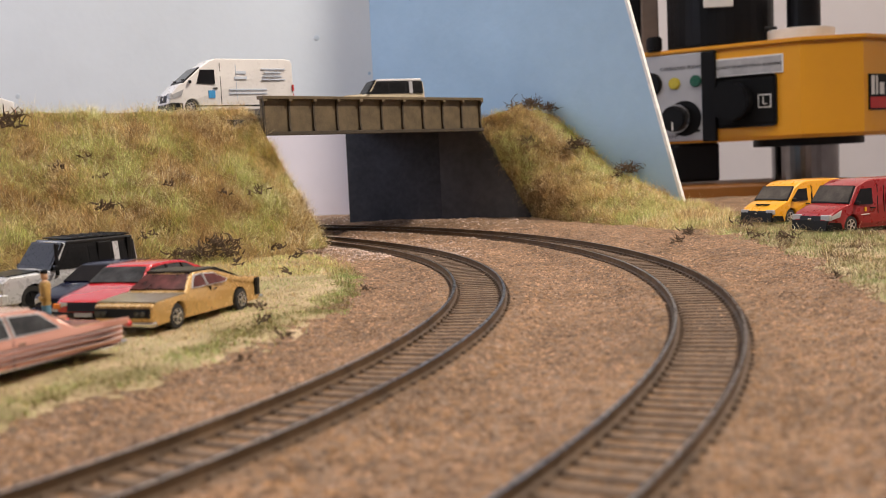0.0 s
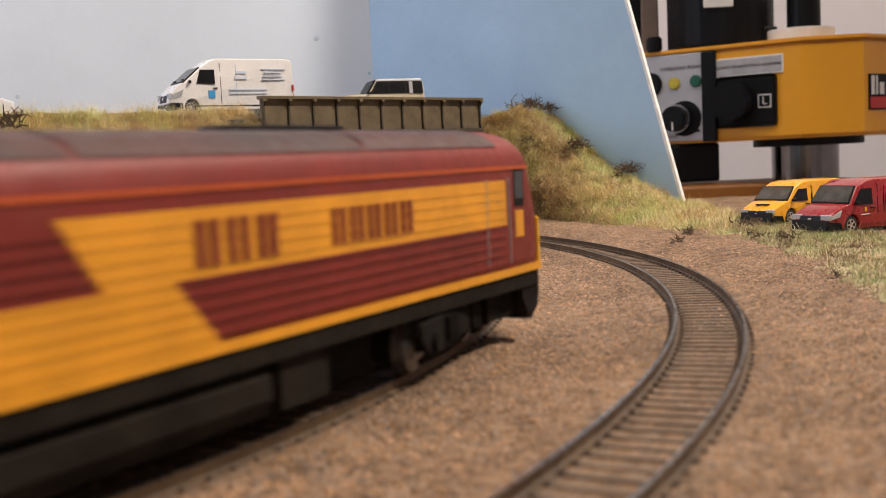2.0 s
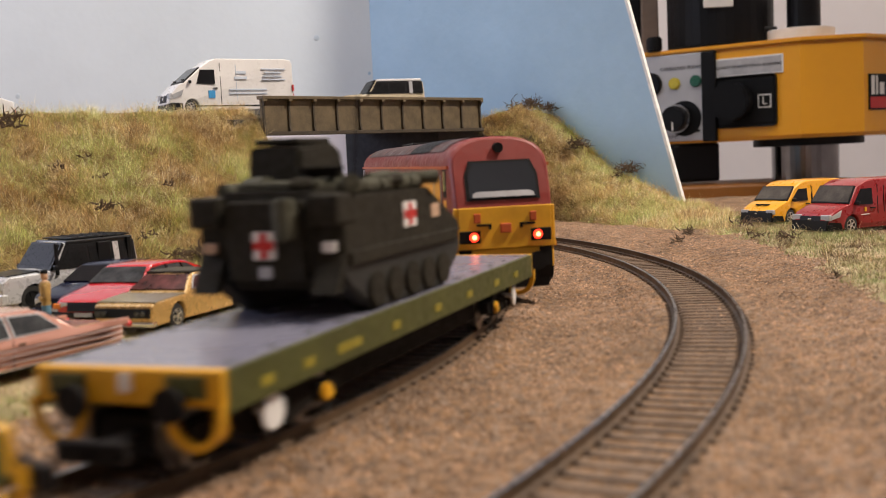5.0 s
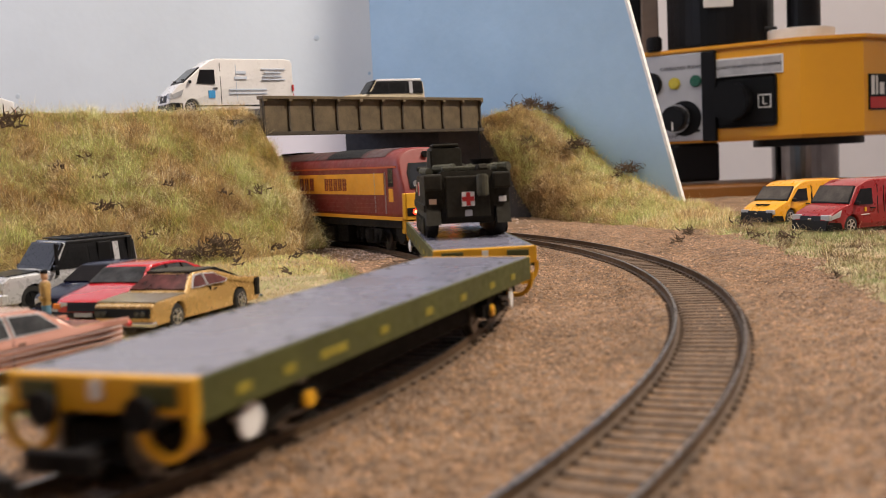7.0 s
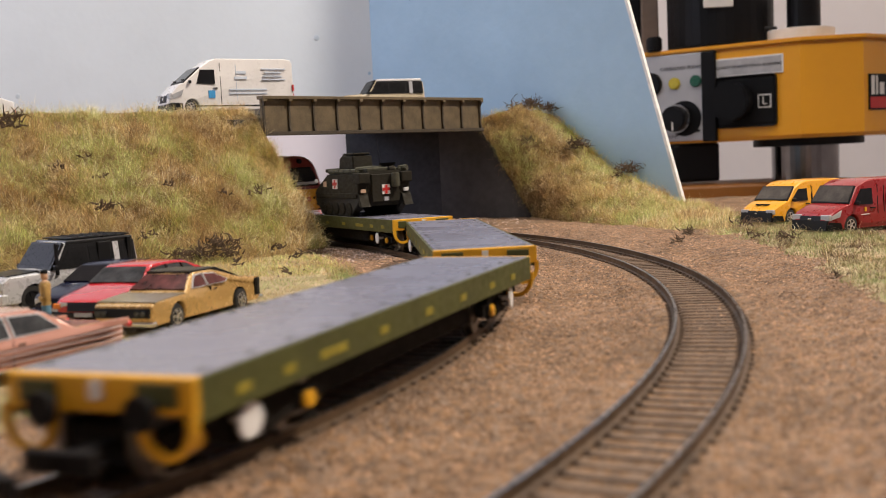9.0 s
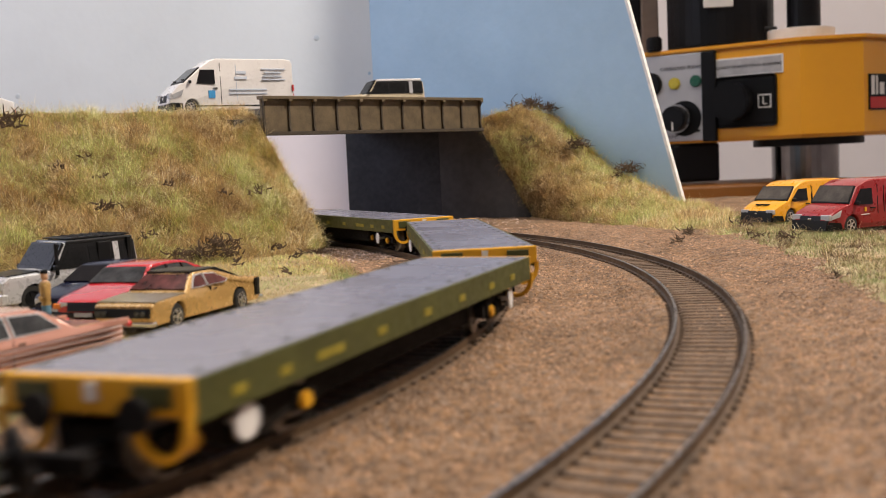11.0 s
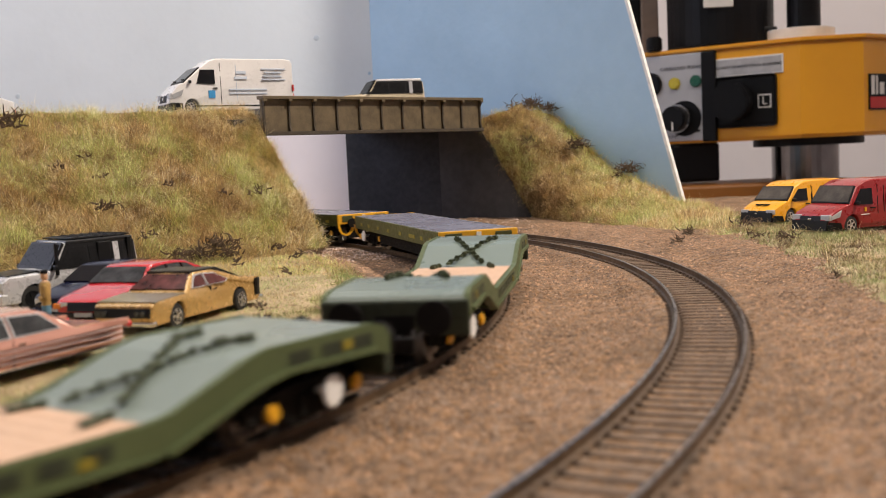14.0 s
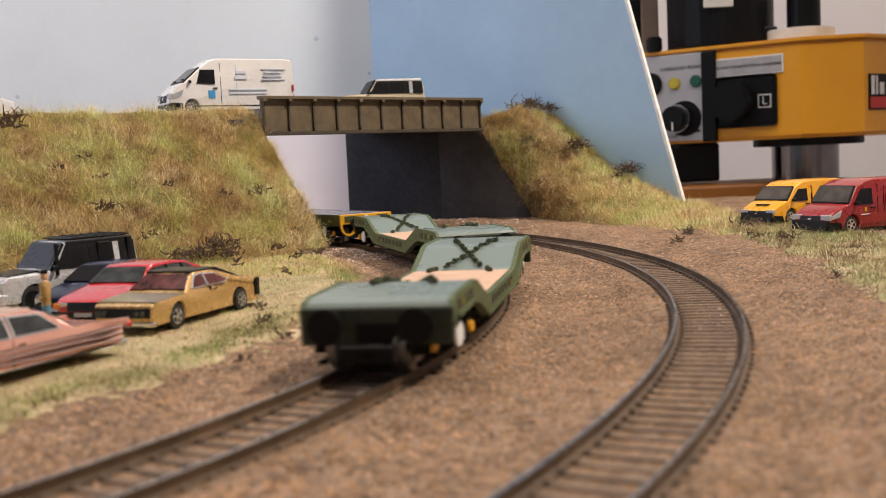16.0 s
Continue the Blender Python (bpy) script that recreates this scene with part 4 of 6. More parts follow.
def four_by_four(label, m, L, W, H, paint, roof, rack=False):
    t = thing("car", label, "car", m)
    h = L / 2
    sh = Shell(t, [(-h, 4.5), (-h, H * 0.52), (-h + 0.8, H - 2.4), (-h + 3, H - 0.2), (h - 29, H), (h - 27, H - 0.5), (h - 20.5, H * 0.60), (h - 18, H * 0.575), (h - 3, H * 0.545), (h - 0.8, H * 0.48), (h, H * 0.36), (h - 0.4, 4.5), (h - 2, 3.4), (-h + 2, 3.4)], W, H * 0.56, H, 0.12, paint, label="car body", arches=((h - 12, -h + 12.5), 5.0))
    part("roof", B(-h + 2.6, h - 28.6, -W * 0.448, W * 0.448, H - 1.3, H + 0.5, 0.5), roof, t, "roof panel")
    sh.slope("screen_surround", (h - 20.4, H * 0.59), (h - 27.2, H - 0.3), 1.0, 1.0, TRIM, "black windscreen pillars", 0.35)
    sh.slope("windscreen", (h - 21.2, H * 0.63), (h - 26.4, H - 1.2), 0.90, 0.88, DULLGLASS, "dark windscreen", 0.55)
    sh.flank("window_band", [(h - 22.5, H * 0.585), (h - 28.4, H - 0.9), (-h + 2.0, H - 1.3), (-h + 1.6, H * 0.585)], TRIM, "black window surround", 0.08)
    for a, b in ((h - 37, h - 24.2), (h - 50, h - 38), (-h + 3, h - 51.5)):
        top = min(b, h - 29) if b > h - 30 else b
        sh.flank("side_window", [(b, H * 0.62), (top, H - 2.4), (a, H - 2.4), (a, H * 0.62)], DULLGLASS, "side window", 0.2)
    sh.flank("pillar_trim", [(-h + 10.0, H * 0.58), (-h + 12.6, H * 0.58), (-h + 12.6, H - 1.5), (-h + 10.0, H - 1.5)], paint if rack else BLIND, "pale rear quarter panel", 0.3)
    sh.slope("bonnet_panel", (h - 4, H * 0.55), (h - 17.5, H * 0.585), 0.72, 0.72, P_BLACK if rack else paint, "bonnet panel", 0.3)
    sh.slope("grille", (h - 0.3, H * 0.36), (h - 0.9, H * 0.48), 0.9, 0.9, TRIM, "black grille", 0.75)
    sh.slope("rear_window", (-h + 0.2, H * 0.62), (-h + 0.9, H - 2.6), 0.8, 0.75, CARGLASS, "rear window", 0.2)
    lamps_and_bumpers(sh, h - 0.3, -h, 3.4, H * 0.30, H * 0.42, W * 0.37, paint, CLEAR, 1.5, 2.0)
    mirrors(sh, h - 22, H * 0.62, TRIM)
    sh.wheels((h - 12, -h + 12.5), 5.0, 3.2, CHROME if not rack else TRIM)
    if rack:
        rk = part("roof_rack", B(-h + 3, h - 31, -W * 0.40, W * 0.40, H + 0.9, H + 1.4, 0.2), TRIM, t, "flat black roof rack")
        for x in (-h + 6, -h + 16, h - 34):
            for sd in (-1, 1):
                part("rack_foot", B(x - 0.5, x + 0.5, sd * W * 0.38 - 0.5, sd * W * 0.38 + 0.5, H + 0.2, H + 1.1), TRIM, rk)
        for k in range(6):
            x = -h + 5 + k * 4.4
            part("rack_slat", B(x - 0.5, x + 0.5, -W * 0.39, W * 0.39, H + 1.3, H + 1.7), TRIM, rk)
        part("side_box", B(-h + 14, -h + 20, W * 0.43, W * 0.50, H * 0.60, H - 1, 0.4), TRIM, t, "black side-mounted gear carrier")
        part("ladder", B(-h + 4, -h + 6, W * 0.44, W * 0.49, H * 0.6, H, 0.3), TRIM, t, "black side ladder")
        part("snorkel", B(h - 24, h - 22.6, W * 0.47, W * 0.52, H * 0.5, H, 0.3), TRIM, t, "black raised air intake")
        part("spare_wheel", CYL(4.4, 2.4, (-h - 1.0, 0, H * 0.48), "x", 22, bev=0.4), TYRE, t, "spare wheel")
    return t


def saloon(label, m, L, W, H, outline, belt, paint, glass, roof_paint, ws, rw, panes, wx, bumper=CHROME, tumble=0.22, wr=4.2, lamps=(5.4, 0.36), extra=None):
    t = thing("car", label, "car", m)
    h = L / 2
    sh = Shell(t, outline, W, belt, H, tumble, paint, label="car body", arches=(wx, wr))
    sh.slope("windscreen", ws[0], ws[1], 0.90, 0.86, glass, "sloping windscreen", 0.35)
    sh.slope("rear_window", rw[0], rw[1], 0.86, 0.80, glass, "rear window", 0.3)
    for pane in panes:
        sh.flank("window_frame", pane, BLIND if paint is P_GOLD or paint is P_PINK else TRIM, "window surround", 0.07)
        c = (sum(p[0] for p in pane) / len(pane), sum(p[1] for p in pane) / len(pane))
        sh.flank("side_window", [(c[0] + (x - c[0]) * 0.92, c[1] + (z - c[1]) * 0.87) for x, z in pane], glass, "side window", 0.18)
    if roof_paint is not paint:
        top = [p for p in outline if p[1] > ws[1][1] - 0.2]
        xs = sorted(p[0] for p in top)
        sh.slope("roof", (xs[-1], H), (xs[0], H - 0.2), 0.94, 0.94, roof_paint, "roof panel", 0.36)
        if roof_paint is P_BLACK:
            sh.slope("roof_tail", (xs[0], H - 0.2), (rw[0][0], rw[0][1]), 0.94, 0.94, roof_paint, "black vinyl rear roof", 0.25)
    lamps_and_bumpers(sh, h - 0.5, -h, 2.4, 4.2, lamps[0], W * lamps[1], bumper)
    sh.wheels(wx, wr, 2.8, CHROME)
    sh.flank("door_seam", [(1.0, 3.2), (1.0, belt), (0.75, belt), (0.75, 3.2)], TRIM, "", 0.05)
    sh.flank("door_handle", [(-2.6, belt - 1.4), (-0.6, belt - 1.4), (-0.6, belt - 0.9), (-2.6, belt - 0.9)], CHROME, "door handle", 0.3)
    if extra:
        extra(sh, h)
    return t


def coupe_extra(sh, h):
    sh.slope("bonnet_panel", (h - 2.4, 10.35), (h - 18.6, 11.4), 0.97, 0.97, P_GREYBONNET, "dull olive-grey bonnet", 0.25)
    sh.slope("grille", (h - 0.2, 5.4), (h - 0.6, 8.6), 0.94, 0.94, TRIM, "full-width black grille", 0.75)
    for y in (-9, -6.6, 6.6, 9):
        part("headlight", CYL(1.0, 0.6, (h + 0.75, y, 7.0), "x", 14), GLASS, sh.t, "round dark headlight")
    sh.flank("tail_stripe", [(-h + 1.6, 4.6), (-h + 4.2, 4.6), (-h + 4.2, 11.2), (-h + 1.6, 11.2)], TRIM, "black tail stripe", 0.08)
    sh.flank("tail_stripe", [(-h + 5.0, 4.6), (-h + 5.5, 4.6), (-h + 5.5, 11.2), (-h + 5.0, 11.2)], TRIM, "black tail stripe", 0.08)


def hatch_extra(sh, h):
    sh.slope("grille", (h - 0.1, 4.4), (h - 0.8, 7.2), 0.55, 0.55, TRIM, "black grille", 0.75)
    for sd in (-1, 1):
        part("indicator", B(h - 2, h + 0.2, sd * 10.2 - 1.4, sd * 10.2 + 1.4, 5.2, 7.0, 0.3), AMBER, sh.t, "amber indicator")
    sh.flank("side_strip", [(-h + 2, 6.2), (h - 2, 6.2), (h - 2, 6.8), (-h + 2, 6.8)], TRIM, "black side strip", 0.12)


def fin_extra(sh, h):
    for sd in (-1, 1):
        y = sd * (sh.W / 2 - 1.6)
        bm = PRISM([(-h - 1.5, 8.0), (-h - 2.2, 9.9), (-h + 10, 10.2), (4, 9.8), (4, 8.2)], "y", y - 0.9, y + 0.9, bev=0.4)
        part("tail_fin", bm, P_PINK, sh.t, "long pink tail fin")
        part("fin_lamp", CYL(0.9, 2.4, (-h - 1.6, y, 8.0), "x", 12, r2=0.3), REDP, sh.t, "bullet tail lamp")
    # Bright strips paint the reflections along the body creases.
    for z in (3.2, 4.9, 6.4, 7.9):
        sh.flank("chrome_strip", [(-h + 1, z), (h - 3, z), (h - 3, z + 0.45), (-h + 1, z + 0.45)], P_PALEPINK if z > 4 else CHROME, "bright side strip painted as a highlight", 0.3)


# cars parked on the grass
GZ = -0.8
COUPE = [(-35, 4.0), (-35.2, 8.5), (-34, 11.6), (-28, 12.2), (-20, 13.0), (-8, 16.8), (-4, 17.6), (6, 17.8), (8, 17.2), (15, 12.2), (17, 11.5), (32, 10.4), (34.5, 9.4), (35, 6), (34.4, 3.4), (32, 2.6), (-32, 2.6)]
saloon("gold muscle coupe model with black vinyl roof, parked on grass", at(-82.2, 329.5, GZ, -111, 0.865), 70, 25.5, 17.8, COUPE, 12.0, P_GOLD, REDGLASS, P_BLACK, ((15.2, 12.4), (8.4, 16.9)), ((-19, 13.4), (-8.5, 16.8)),
       [[(12.0, 12.5), (7.6, 16.6), (3.0, 16.9), (3.0, 12.4)], [(2.4, 12.4), (2.4, 16.8), (-4.5, 16.3), (-11, 13.2), (-9, 12.4)]], (22, -19), CHROME, 0.24, 4.4, (7.0, 0.34), coupe_extra)
HATCH = [(-31, 4.0), (-31.4, 8.5), (-31, 11.2), (-24, 13.6), (-16, 16.3), (-10, 17.0), (4, 17.0), (6, 16.4), (14, 11.2), (16, 10.6), (28, 8.6), (30.6, 7.4), (31, 5), (30.4, 3.0), (28, 2.4), (-28, 2.4)]
saloon("red hatchback model car with black trim, parked on grass", at(-102.5, 352, GZ, -108, 0.96), 62, 23.5, 17.0, HATCH, 10.6, P_RED, PALEGLASS, P_RED, ((13.6, 11.6), (6.6, 16.0)), ((-23, 14.0), (-15.5, 16.4)),
       [[(11.4, 11.4), (6.0, 15.6), (-2, 16.0), (-2, 11.2)], [(-2.8, 11.2), (-2.8, 16.0), (-11, 15.8), (-13, 11.4)], [(-14, 11.6), (-12, 15.7), (-16, 15.2), (-21, 12.6)]], (19.5, -17), TRIM, 0.22, 4.0, (6.2, 0.30), hatch_extra)
NAVY = [(-30, 4.0), (-30.4, 8.5), (-30, 11.5), (-26, 13.8), (-18, 17.6), (-10, 18.3), (2, 18.2), (4, 17.6), (13, 11.6), (15, 11.0), (27, 9.0), (29.6, 7.6), (30, 5), (29.4, 3.0), (27, 2.4), (-27, 2.4)]
saloon("dark navy hatchback model car, parked on grass", at(-117.5, 366, GZ, -111, 0.87), 60, 23.5, 18.3, NAVY, 11.0, P_NAVY, CARGLASS, P_NAVY, ((12.8, 12.0), (4.6, 17.2)), ((-25, 14.4), (-18.5, 17.4)),
       [[(10.4, 11.8), (4.4, 16.6), (-4, 17.2), (-4, 11.6)], [(-4.8, 11.6), (-4.8, 17.2), (-14, 16.8), (-20, 12.6)]], (18.5, -17), P_NAVY, 0.22, 4.0, (6.4, 0.32), None)
four_by_four("silver off-roader model with black roof rack, parked on grass", at(-141, 385, GZ, -130, 0.89), 62, 26, 25.5, P_SILVER, P_BLACK, True)
FIN = [(-37, 4.2), (-37.4, 7.5), (-36.5, 9.0), (-20, 10.2), (-12, 15.4), (-8, 16.6), (12, 16.8), (14, 16.2), (19, 10.6), (21, 10.0), (35, 9.6), (37, 7.5), (37, 4), (35, 2.8), (-34, 2.8)]
saloon("metallic pink finned saloon model with pale roof, parked on grass", at(-108.5, 242.5, GZ, -117, 0.94), 74, 26.5, 16.8, FIN, 10.2, P_PINK, PALEGLASS, P_PALEPINK, ((18.6, 11.0), (14.2, 15.8)), ((-19.4, 11.0), (-12.4, 15.4)),
       [[(16.0, 10.8), (13.0, 15.6), (1, 16.0), (1, 10.8)], [(0.2, 10.8), (0.2, 16.0), (-9.5, 15.4), (-14.5, 10.9)]], (22,), CHROME, 0.26, 4.2, (6.6, 0.36), fin_extra)

# vehicles on the road
panel_van("white long-wheelbase delivery van model with faint blue lettering", at(-137.5, 703, ROAD + 0.05, 212), 86, 26, 35.5, (23, 33.5), P_WHITE, PALEGLASS, white_van_marks, drop=6.0)
four_by_four("beige off-roader model with white roof on the bridge", at(-43, 806, ROAD + 0.05, 199), 66, 25, 25.2, P_BEIGE, P_WHITE)
saloon("white hatchback model car on the embankment road", at(-289, 655, ROAD + 0.05, 200), 56, 23, 17.0, [(x * 0.9, z) for x, z in HATCH], 10.6, P_WHITE, CARGLASS, P_WHITE, ((12.2, 11.6), (6.0, 16.0)), ((-20.7, 14.0), (-14, 16.4)),
       [[(10.2, 11.4), (5.4, 15.6), (-2, 16.0), (-2, 11.2)], [(-2.8, 11.2), (-2.8, 16.0), (-10, 15.8), (-12, 11.4)]], (17.5, -15.5), P_WHITE, 0.22, 4.0, (6.2, 0.30), None)

# vans beside the grass verge
panel_van("red delivery van model parked on gravel", at(214, 538, -0.5, -156), 68, 27, 26.5, (16.5, 21), P_VANRED, SCREEN, red_van_marks)
panel_van("yellow patrol van model parked on gravel beside the red van", at(204, 612, -0.5, -148), 62, 25, 24.5, (13, 19), P_YELLOW, SCREEN, yellow_van_marks)


# ---- the figure: one plain moulded shape ----
def make_figure():
    bm = bmesh.new()
    H = 17.6
    prof = [(0, 1.5), (0.6, 1.7), (3.5, 1.6), (7.8, 2.0), (8.4, 1.9), (10.6, 2.1), (13.2, 2.5), (14.0, 1.7), (14.4, 0.9)]
    rows = []
    for z, r in prof:
        rows.append([(r * math.cos(a) * 0.85, r * math.sin(a) * 0.8, z) for a in [k * math.pi / 6 for k in range(12)]])
    bm, vs = GRID(rows, close=True)
    bm.faces.new(vs[0])
    bm.faces.new(vs[-1])
    bmesh.ops.create_uvsphere(bm, u_segments=12, v_segments=8, radius=0.00135, matrix=Matrix.Translation((0, 0, 0.0156)))
    CYL(1.5, 0.9, (0, 0, 16.7), "z", 12, r2=1.2, bm=bm)
    B(-0.6, 2.4, -1.1, 1.1, 16.2, 16.5, 0.1, bm=bm)
    for sd in (-1, 1):
        B(-0.4, 0.9, sd * 2.2 - 0.7, sd * 2.2 + 0.7, 9.2, 13.2, 0.4, bm=bm)
        B(0.2, 2.4, sd * 1.6 - 0.6, sd * 1.6 + 0.6, 9.0, 10.2, 0.4, bm=bm)
    me = bpy.data.meshes.new("figurine")
    bmesh.ops.recalc_face_normals(bm, faces=bm.faces)
    cols = (mat("figure_trousers", (0.10, 0.22, 0.33), 0.7, var=0.2, scale=300), mat("figure_coat", (0.42, 0.26, 0.08), 0.7, var=0.3, scale=300), mat("figure_head", (0.62, 0.38, 0.24), 0.6, var=0.1, scale=300), TRIM)
    for f in bm.faces:
        z = f.calc_center_median().z * 1000
        f.material_index = 0 if z < 7.6 else 1 if z < 14.1 else 2 if z < 16.15 else 3
        f.smooth = True
    bm.to_mesh(me)
    bm.free()
    for c in cols:
        me.materials.append(c)
    ob = new("figurine", me)
    ob.matrix_basis = at(-117, 308, GZ, -150, 1.12) @ Matrix.Diagonal((0.72, 0.72, 1, 1))
    tagged(ob, "small painted standing figurine in ochre coat and cap", "figurine")


make_figure()

# ---- bushes and twigs ----
BUSHES = [((72, 822, 82), 14, 95), ((84, 822, 79), 11, 60), ((60, 810, 79), 10, 50), ((66, 783, 54), 9, 45), ((103, 784, 49), 12, 70), ((138, 776, 30), 12, 70), ((127, 760, 27), 5, 12),
          ((-217, 533, 72), 14, 50), ((-97, 574, 31), 9, 14), ((-114, 558, 32), 6, 8), ((-163, 517, 28), 9, 22), ((-111, 528, 6), 11, 50), ((-118, 520, 3), 10, 44), ((-181, 537, 54), 5, 6), ((-139, 545, 38), 6, 9),
          ((-94, 480, 2), 6, 12), ((-85, 545, 3), 7, 16), ((-143, 512, 14), 7, 14), ((-168, 529, 44), 5, 7), ((-189, 524, 49), 6, 9), ((-126, 512, 3), 9, 30), ((-104, 515, 3), 8, 24)]
for p, s, k in BUSHES:
    twig_bush("twig_bush", p, s, k, "dark brown crooked twigs on the grassy bank")
for p, s, k in (((116, 522, -1), 5, 16), ((130, 560, 0), 6, 24), ((159, 551, 3), 9, 20), ((154, 474, 2), 8, 20), ((150, 505, 1), 7, 14), ((-29, 390, -2), 4, 9), ((-45, 285, -1), 3.5, 9), ((-52, 300, 1), 4, 9), ((-49, 251, -1), 3, 6), ((-58, 330, 1), 4, 9), ((-62, 420, 2), 5, 12), ((-70, 500, 2), 6, 14), ((129, 345, 1), 4, 8)):
    twig_bush("dry_weeds", p, s, k, "low dry brown weeds lying on the ground")


# ---- the milling machine behind the layout ----
MYEL = mat("machine_yellow", (0.80, 0.36, 0.010), 0.38, var=0.06, scale=8, bump=0.05, bscale=300, coat=0.25)
MORANGE = mat("machine_base_orange", (0.24, 0.085, 0.008), 0.5, var=0.15, scale=14)
MBLACK = mat("machine_black", (0.006, 0.006, 0.007), 0.4, var=0.2, scale=25, spec=0.18)
MGREY = mat("panel_silver", (0.44, 0.44, 0.46), 0.4, 0.2, var=0.06, scale=30)
MSTEEL = mat("bright_steel", (0.55, 0.53, 0.52), 0.2, 1.0, var=0.15, scale=40)
MQUILL = mat("spindle_steel", (0.22, 0.20, 0.195), 0.14, 1.0, var=0.3, scale=18)
MCOLUMN = mat("column_brown_grey", (0.20, 0.15, 0.12), 0.5, var=0.25, scale=20)
LEDY = mat("yellow_lens", (0.55, 0.45, 0.04), 0.25, var=0.1, scale=60, coat=0.5)
LEDG = mat("green_lens", (0.01, 0.10, 0.06), 0.25, var=0.1, scale=60, coat=0.5)


def words(name, text, size, m, material, parent, label):
    cu = bpy.data.curves.new(name, "FONT")
    cu.body, cu.size, cu.extrude, cu.align_x, cu.align_y = text, size, 0.0002, "CENTER", "CENTER"
    tmp = bpy.data.objects.new(name, cu)
    scene.collection.objects.link(tmp)
    me = bpy.data.meshes.new_from_object(tmp)
    bpy.data.objects.remove(tmp)
    me.materials.clear()
    me.materials.append(material)
    ob = new(name, me)
    ob.parent = parent
    ob.matrix_basis = m
    return tagged(ob, label)


def make_mill():
    t = thing("milling_machine", "yellow bench milling machine with black motor and knobs", "milling machine")
    z0, z1 = 51, 163
    plan = [(250, 1372), (426, 1245), (497, 1237), (640, 1330), (620, 1480), (330, 1500)]
    head = part("head_casing", PRISM(plan, "z", z0, z1, bev=4), MYEL, t, "yellow painted head casing")
    cx, cy = 440, 1370
    lid = [(cx + (x - cx) * 1.02, cy + (y - cy) * 1.03) for x, y in plan]
    part("top_plate", PRISM(lid, "z", z1, z1 + 5, bev=1.2), MYEL, t, "yellow top plate edge")
    # a frame on the slanting control face: u along the face, n out of it
    a, b = Vector((250, 1372, 0)), Vector((426, 1245, 0))
    u = (b - a).normalized()
    n = Vector((u.y, -u.x, 0))
    face = Matrix((u, Vector((0, 0, 1)), n)).transposed().to_4x4()
    face.translation = a * 0.001

    def on(name, bm, material, label, s, z, out=0.0, parent=t):
        ob = part(name, bm, material, parent, label)
        ob.matrix_basis = face @ Matrix.Translation(Vector((s, z, out)) * 0.001)
        return ob

    L = 207.0
    on("control_panel", B(-47, 47, -54, 54, -2, 2.0, 1.0), MGREY, "silver control panel", 57, 108)
    on("panel_strip", B(-9, 9, -55, 55, -2, 6, 1.5), MBLACK, "black vertical strip", 107, 107)
    on("stop_button", CYL(15, 8, (0, 0, 4), "z", 28, bev=1.5), MBLACK, "round black button", 30, 127)
    on("overload_lamp", CYL(7.5, 5, (0, 0, 3), "z", 22, bev=1.5), LEDY, "unlit yellow overload lens", 62, 126)
    on("power_lamp", CYL(7.5, 5, (0, 0, 3), "z", 22, bev=1.5), LEDG, "unlit green power lens", 90, 127)
    dial = on("speed_dial", CYL(22, 1.2, (0, 0, 2.2), "z", 32), MBLACK, "black dial scale", 74, 82)
    on("speed_knob", CYL(17, 20, (0, 0, 12), "z", 32, r2=15.5, bev=1.5), MBLACK, "black speed knob", 66, 82)
    on("knob_ring", CYL(17.8, 1.5, (0, 0, 4), "z", 32), MSTEEL, "bright ring of the knob", 67, 82, 8)
    on("knob_pointer", B(-0.8, 0.8, -15, -4, 22, 22.6), WHITEP, "white pointer", 66, 82)
    words("overload_text", "OVERLOAD", 0.0064, face @ Matrix.Translation((0.060, 0.1445, 0.0022)), TRIM, t, "black overload lettering")
    words("power_text", "POWER", 0.0064, face @ Matrix.Translation((0.090, 0.1445, 0.0022)), TRIM, t, "black power lettering")
    words("rpm_text", "R.P.M", 0.006, face @ Matrix.Translation((0.058, 0.060, 0.0022)), TRIM, t, "black speed lettering")
    for s, z in ((40, 66), (78, 63), (90, 66)):
        on("panel_mark", B(-4, 4, -1.5, 1.5, 2.0, 2.4), TRIM, "small dark mark", s, z)
    plate = on("warning_plate", B(-43, 43, -11, 11, 0, 1.6, 0.4), WHITEP, "white warning plate with blue-grey border", L - 52, 140)
    on("plate_border", B(-41, 41, -9.4, 9.4, 1.0, 1.9), BLIND, "grey plate face", L - 52, 140)
    words("warning_text", "DO NOT CHANGE WHILE RUNNING", 0.0050, face @ Matrix.Translation(((L - 52) * 0.001, 0.140, 0.0021)), TRIM, t, "dark warning lettering")
    on("selector_plate", B(-41, 41, -31, 31, 0, 1.6, 5), MBLACK, "black gear selector plate", L - 58, 98)
    on("gear_knob", CYL(23, 24, (0, 0, 13), "z", 36, r2=24, bev=2), MBLACK, "large black gear knob", L - 68, 98)
    on("gear_mark_frame", B(-8, 8, -8, 8, 1.4, 2.0), WHITEP, "white square outline", L - 32, 97)
    on("gear_mark_field", B(-6.6, 6.6, -6.6, 6.6, 1.4, 2.4), MBLACK, "black square field", L - 32, 97)
    words("gear_text", "L", 0.013, face @ Matrix.Translation(((L - 32) * 0.001, 0.097, 0.0026)), WHITEP, t, "white gear letter")
    # right-hand face: a plain emblem
    c, d = Vector((497, 1237, 0)), Vector((640, 1330, 0))
    u2 = (d - c).normalized()
    n2 = Vector((u2.y, -u2.x, 0))
    face2 = Matrix((u2, Vector((0, 0, 1)), n2)).transposed().to_4x4()
    face2.translation = c * 0.001
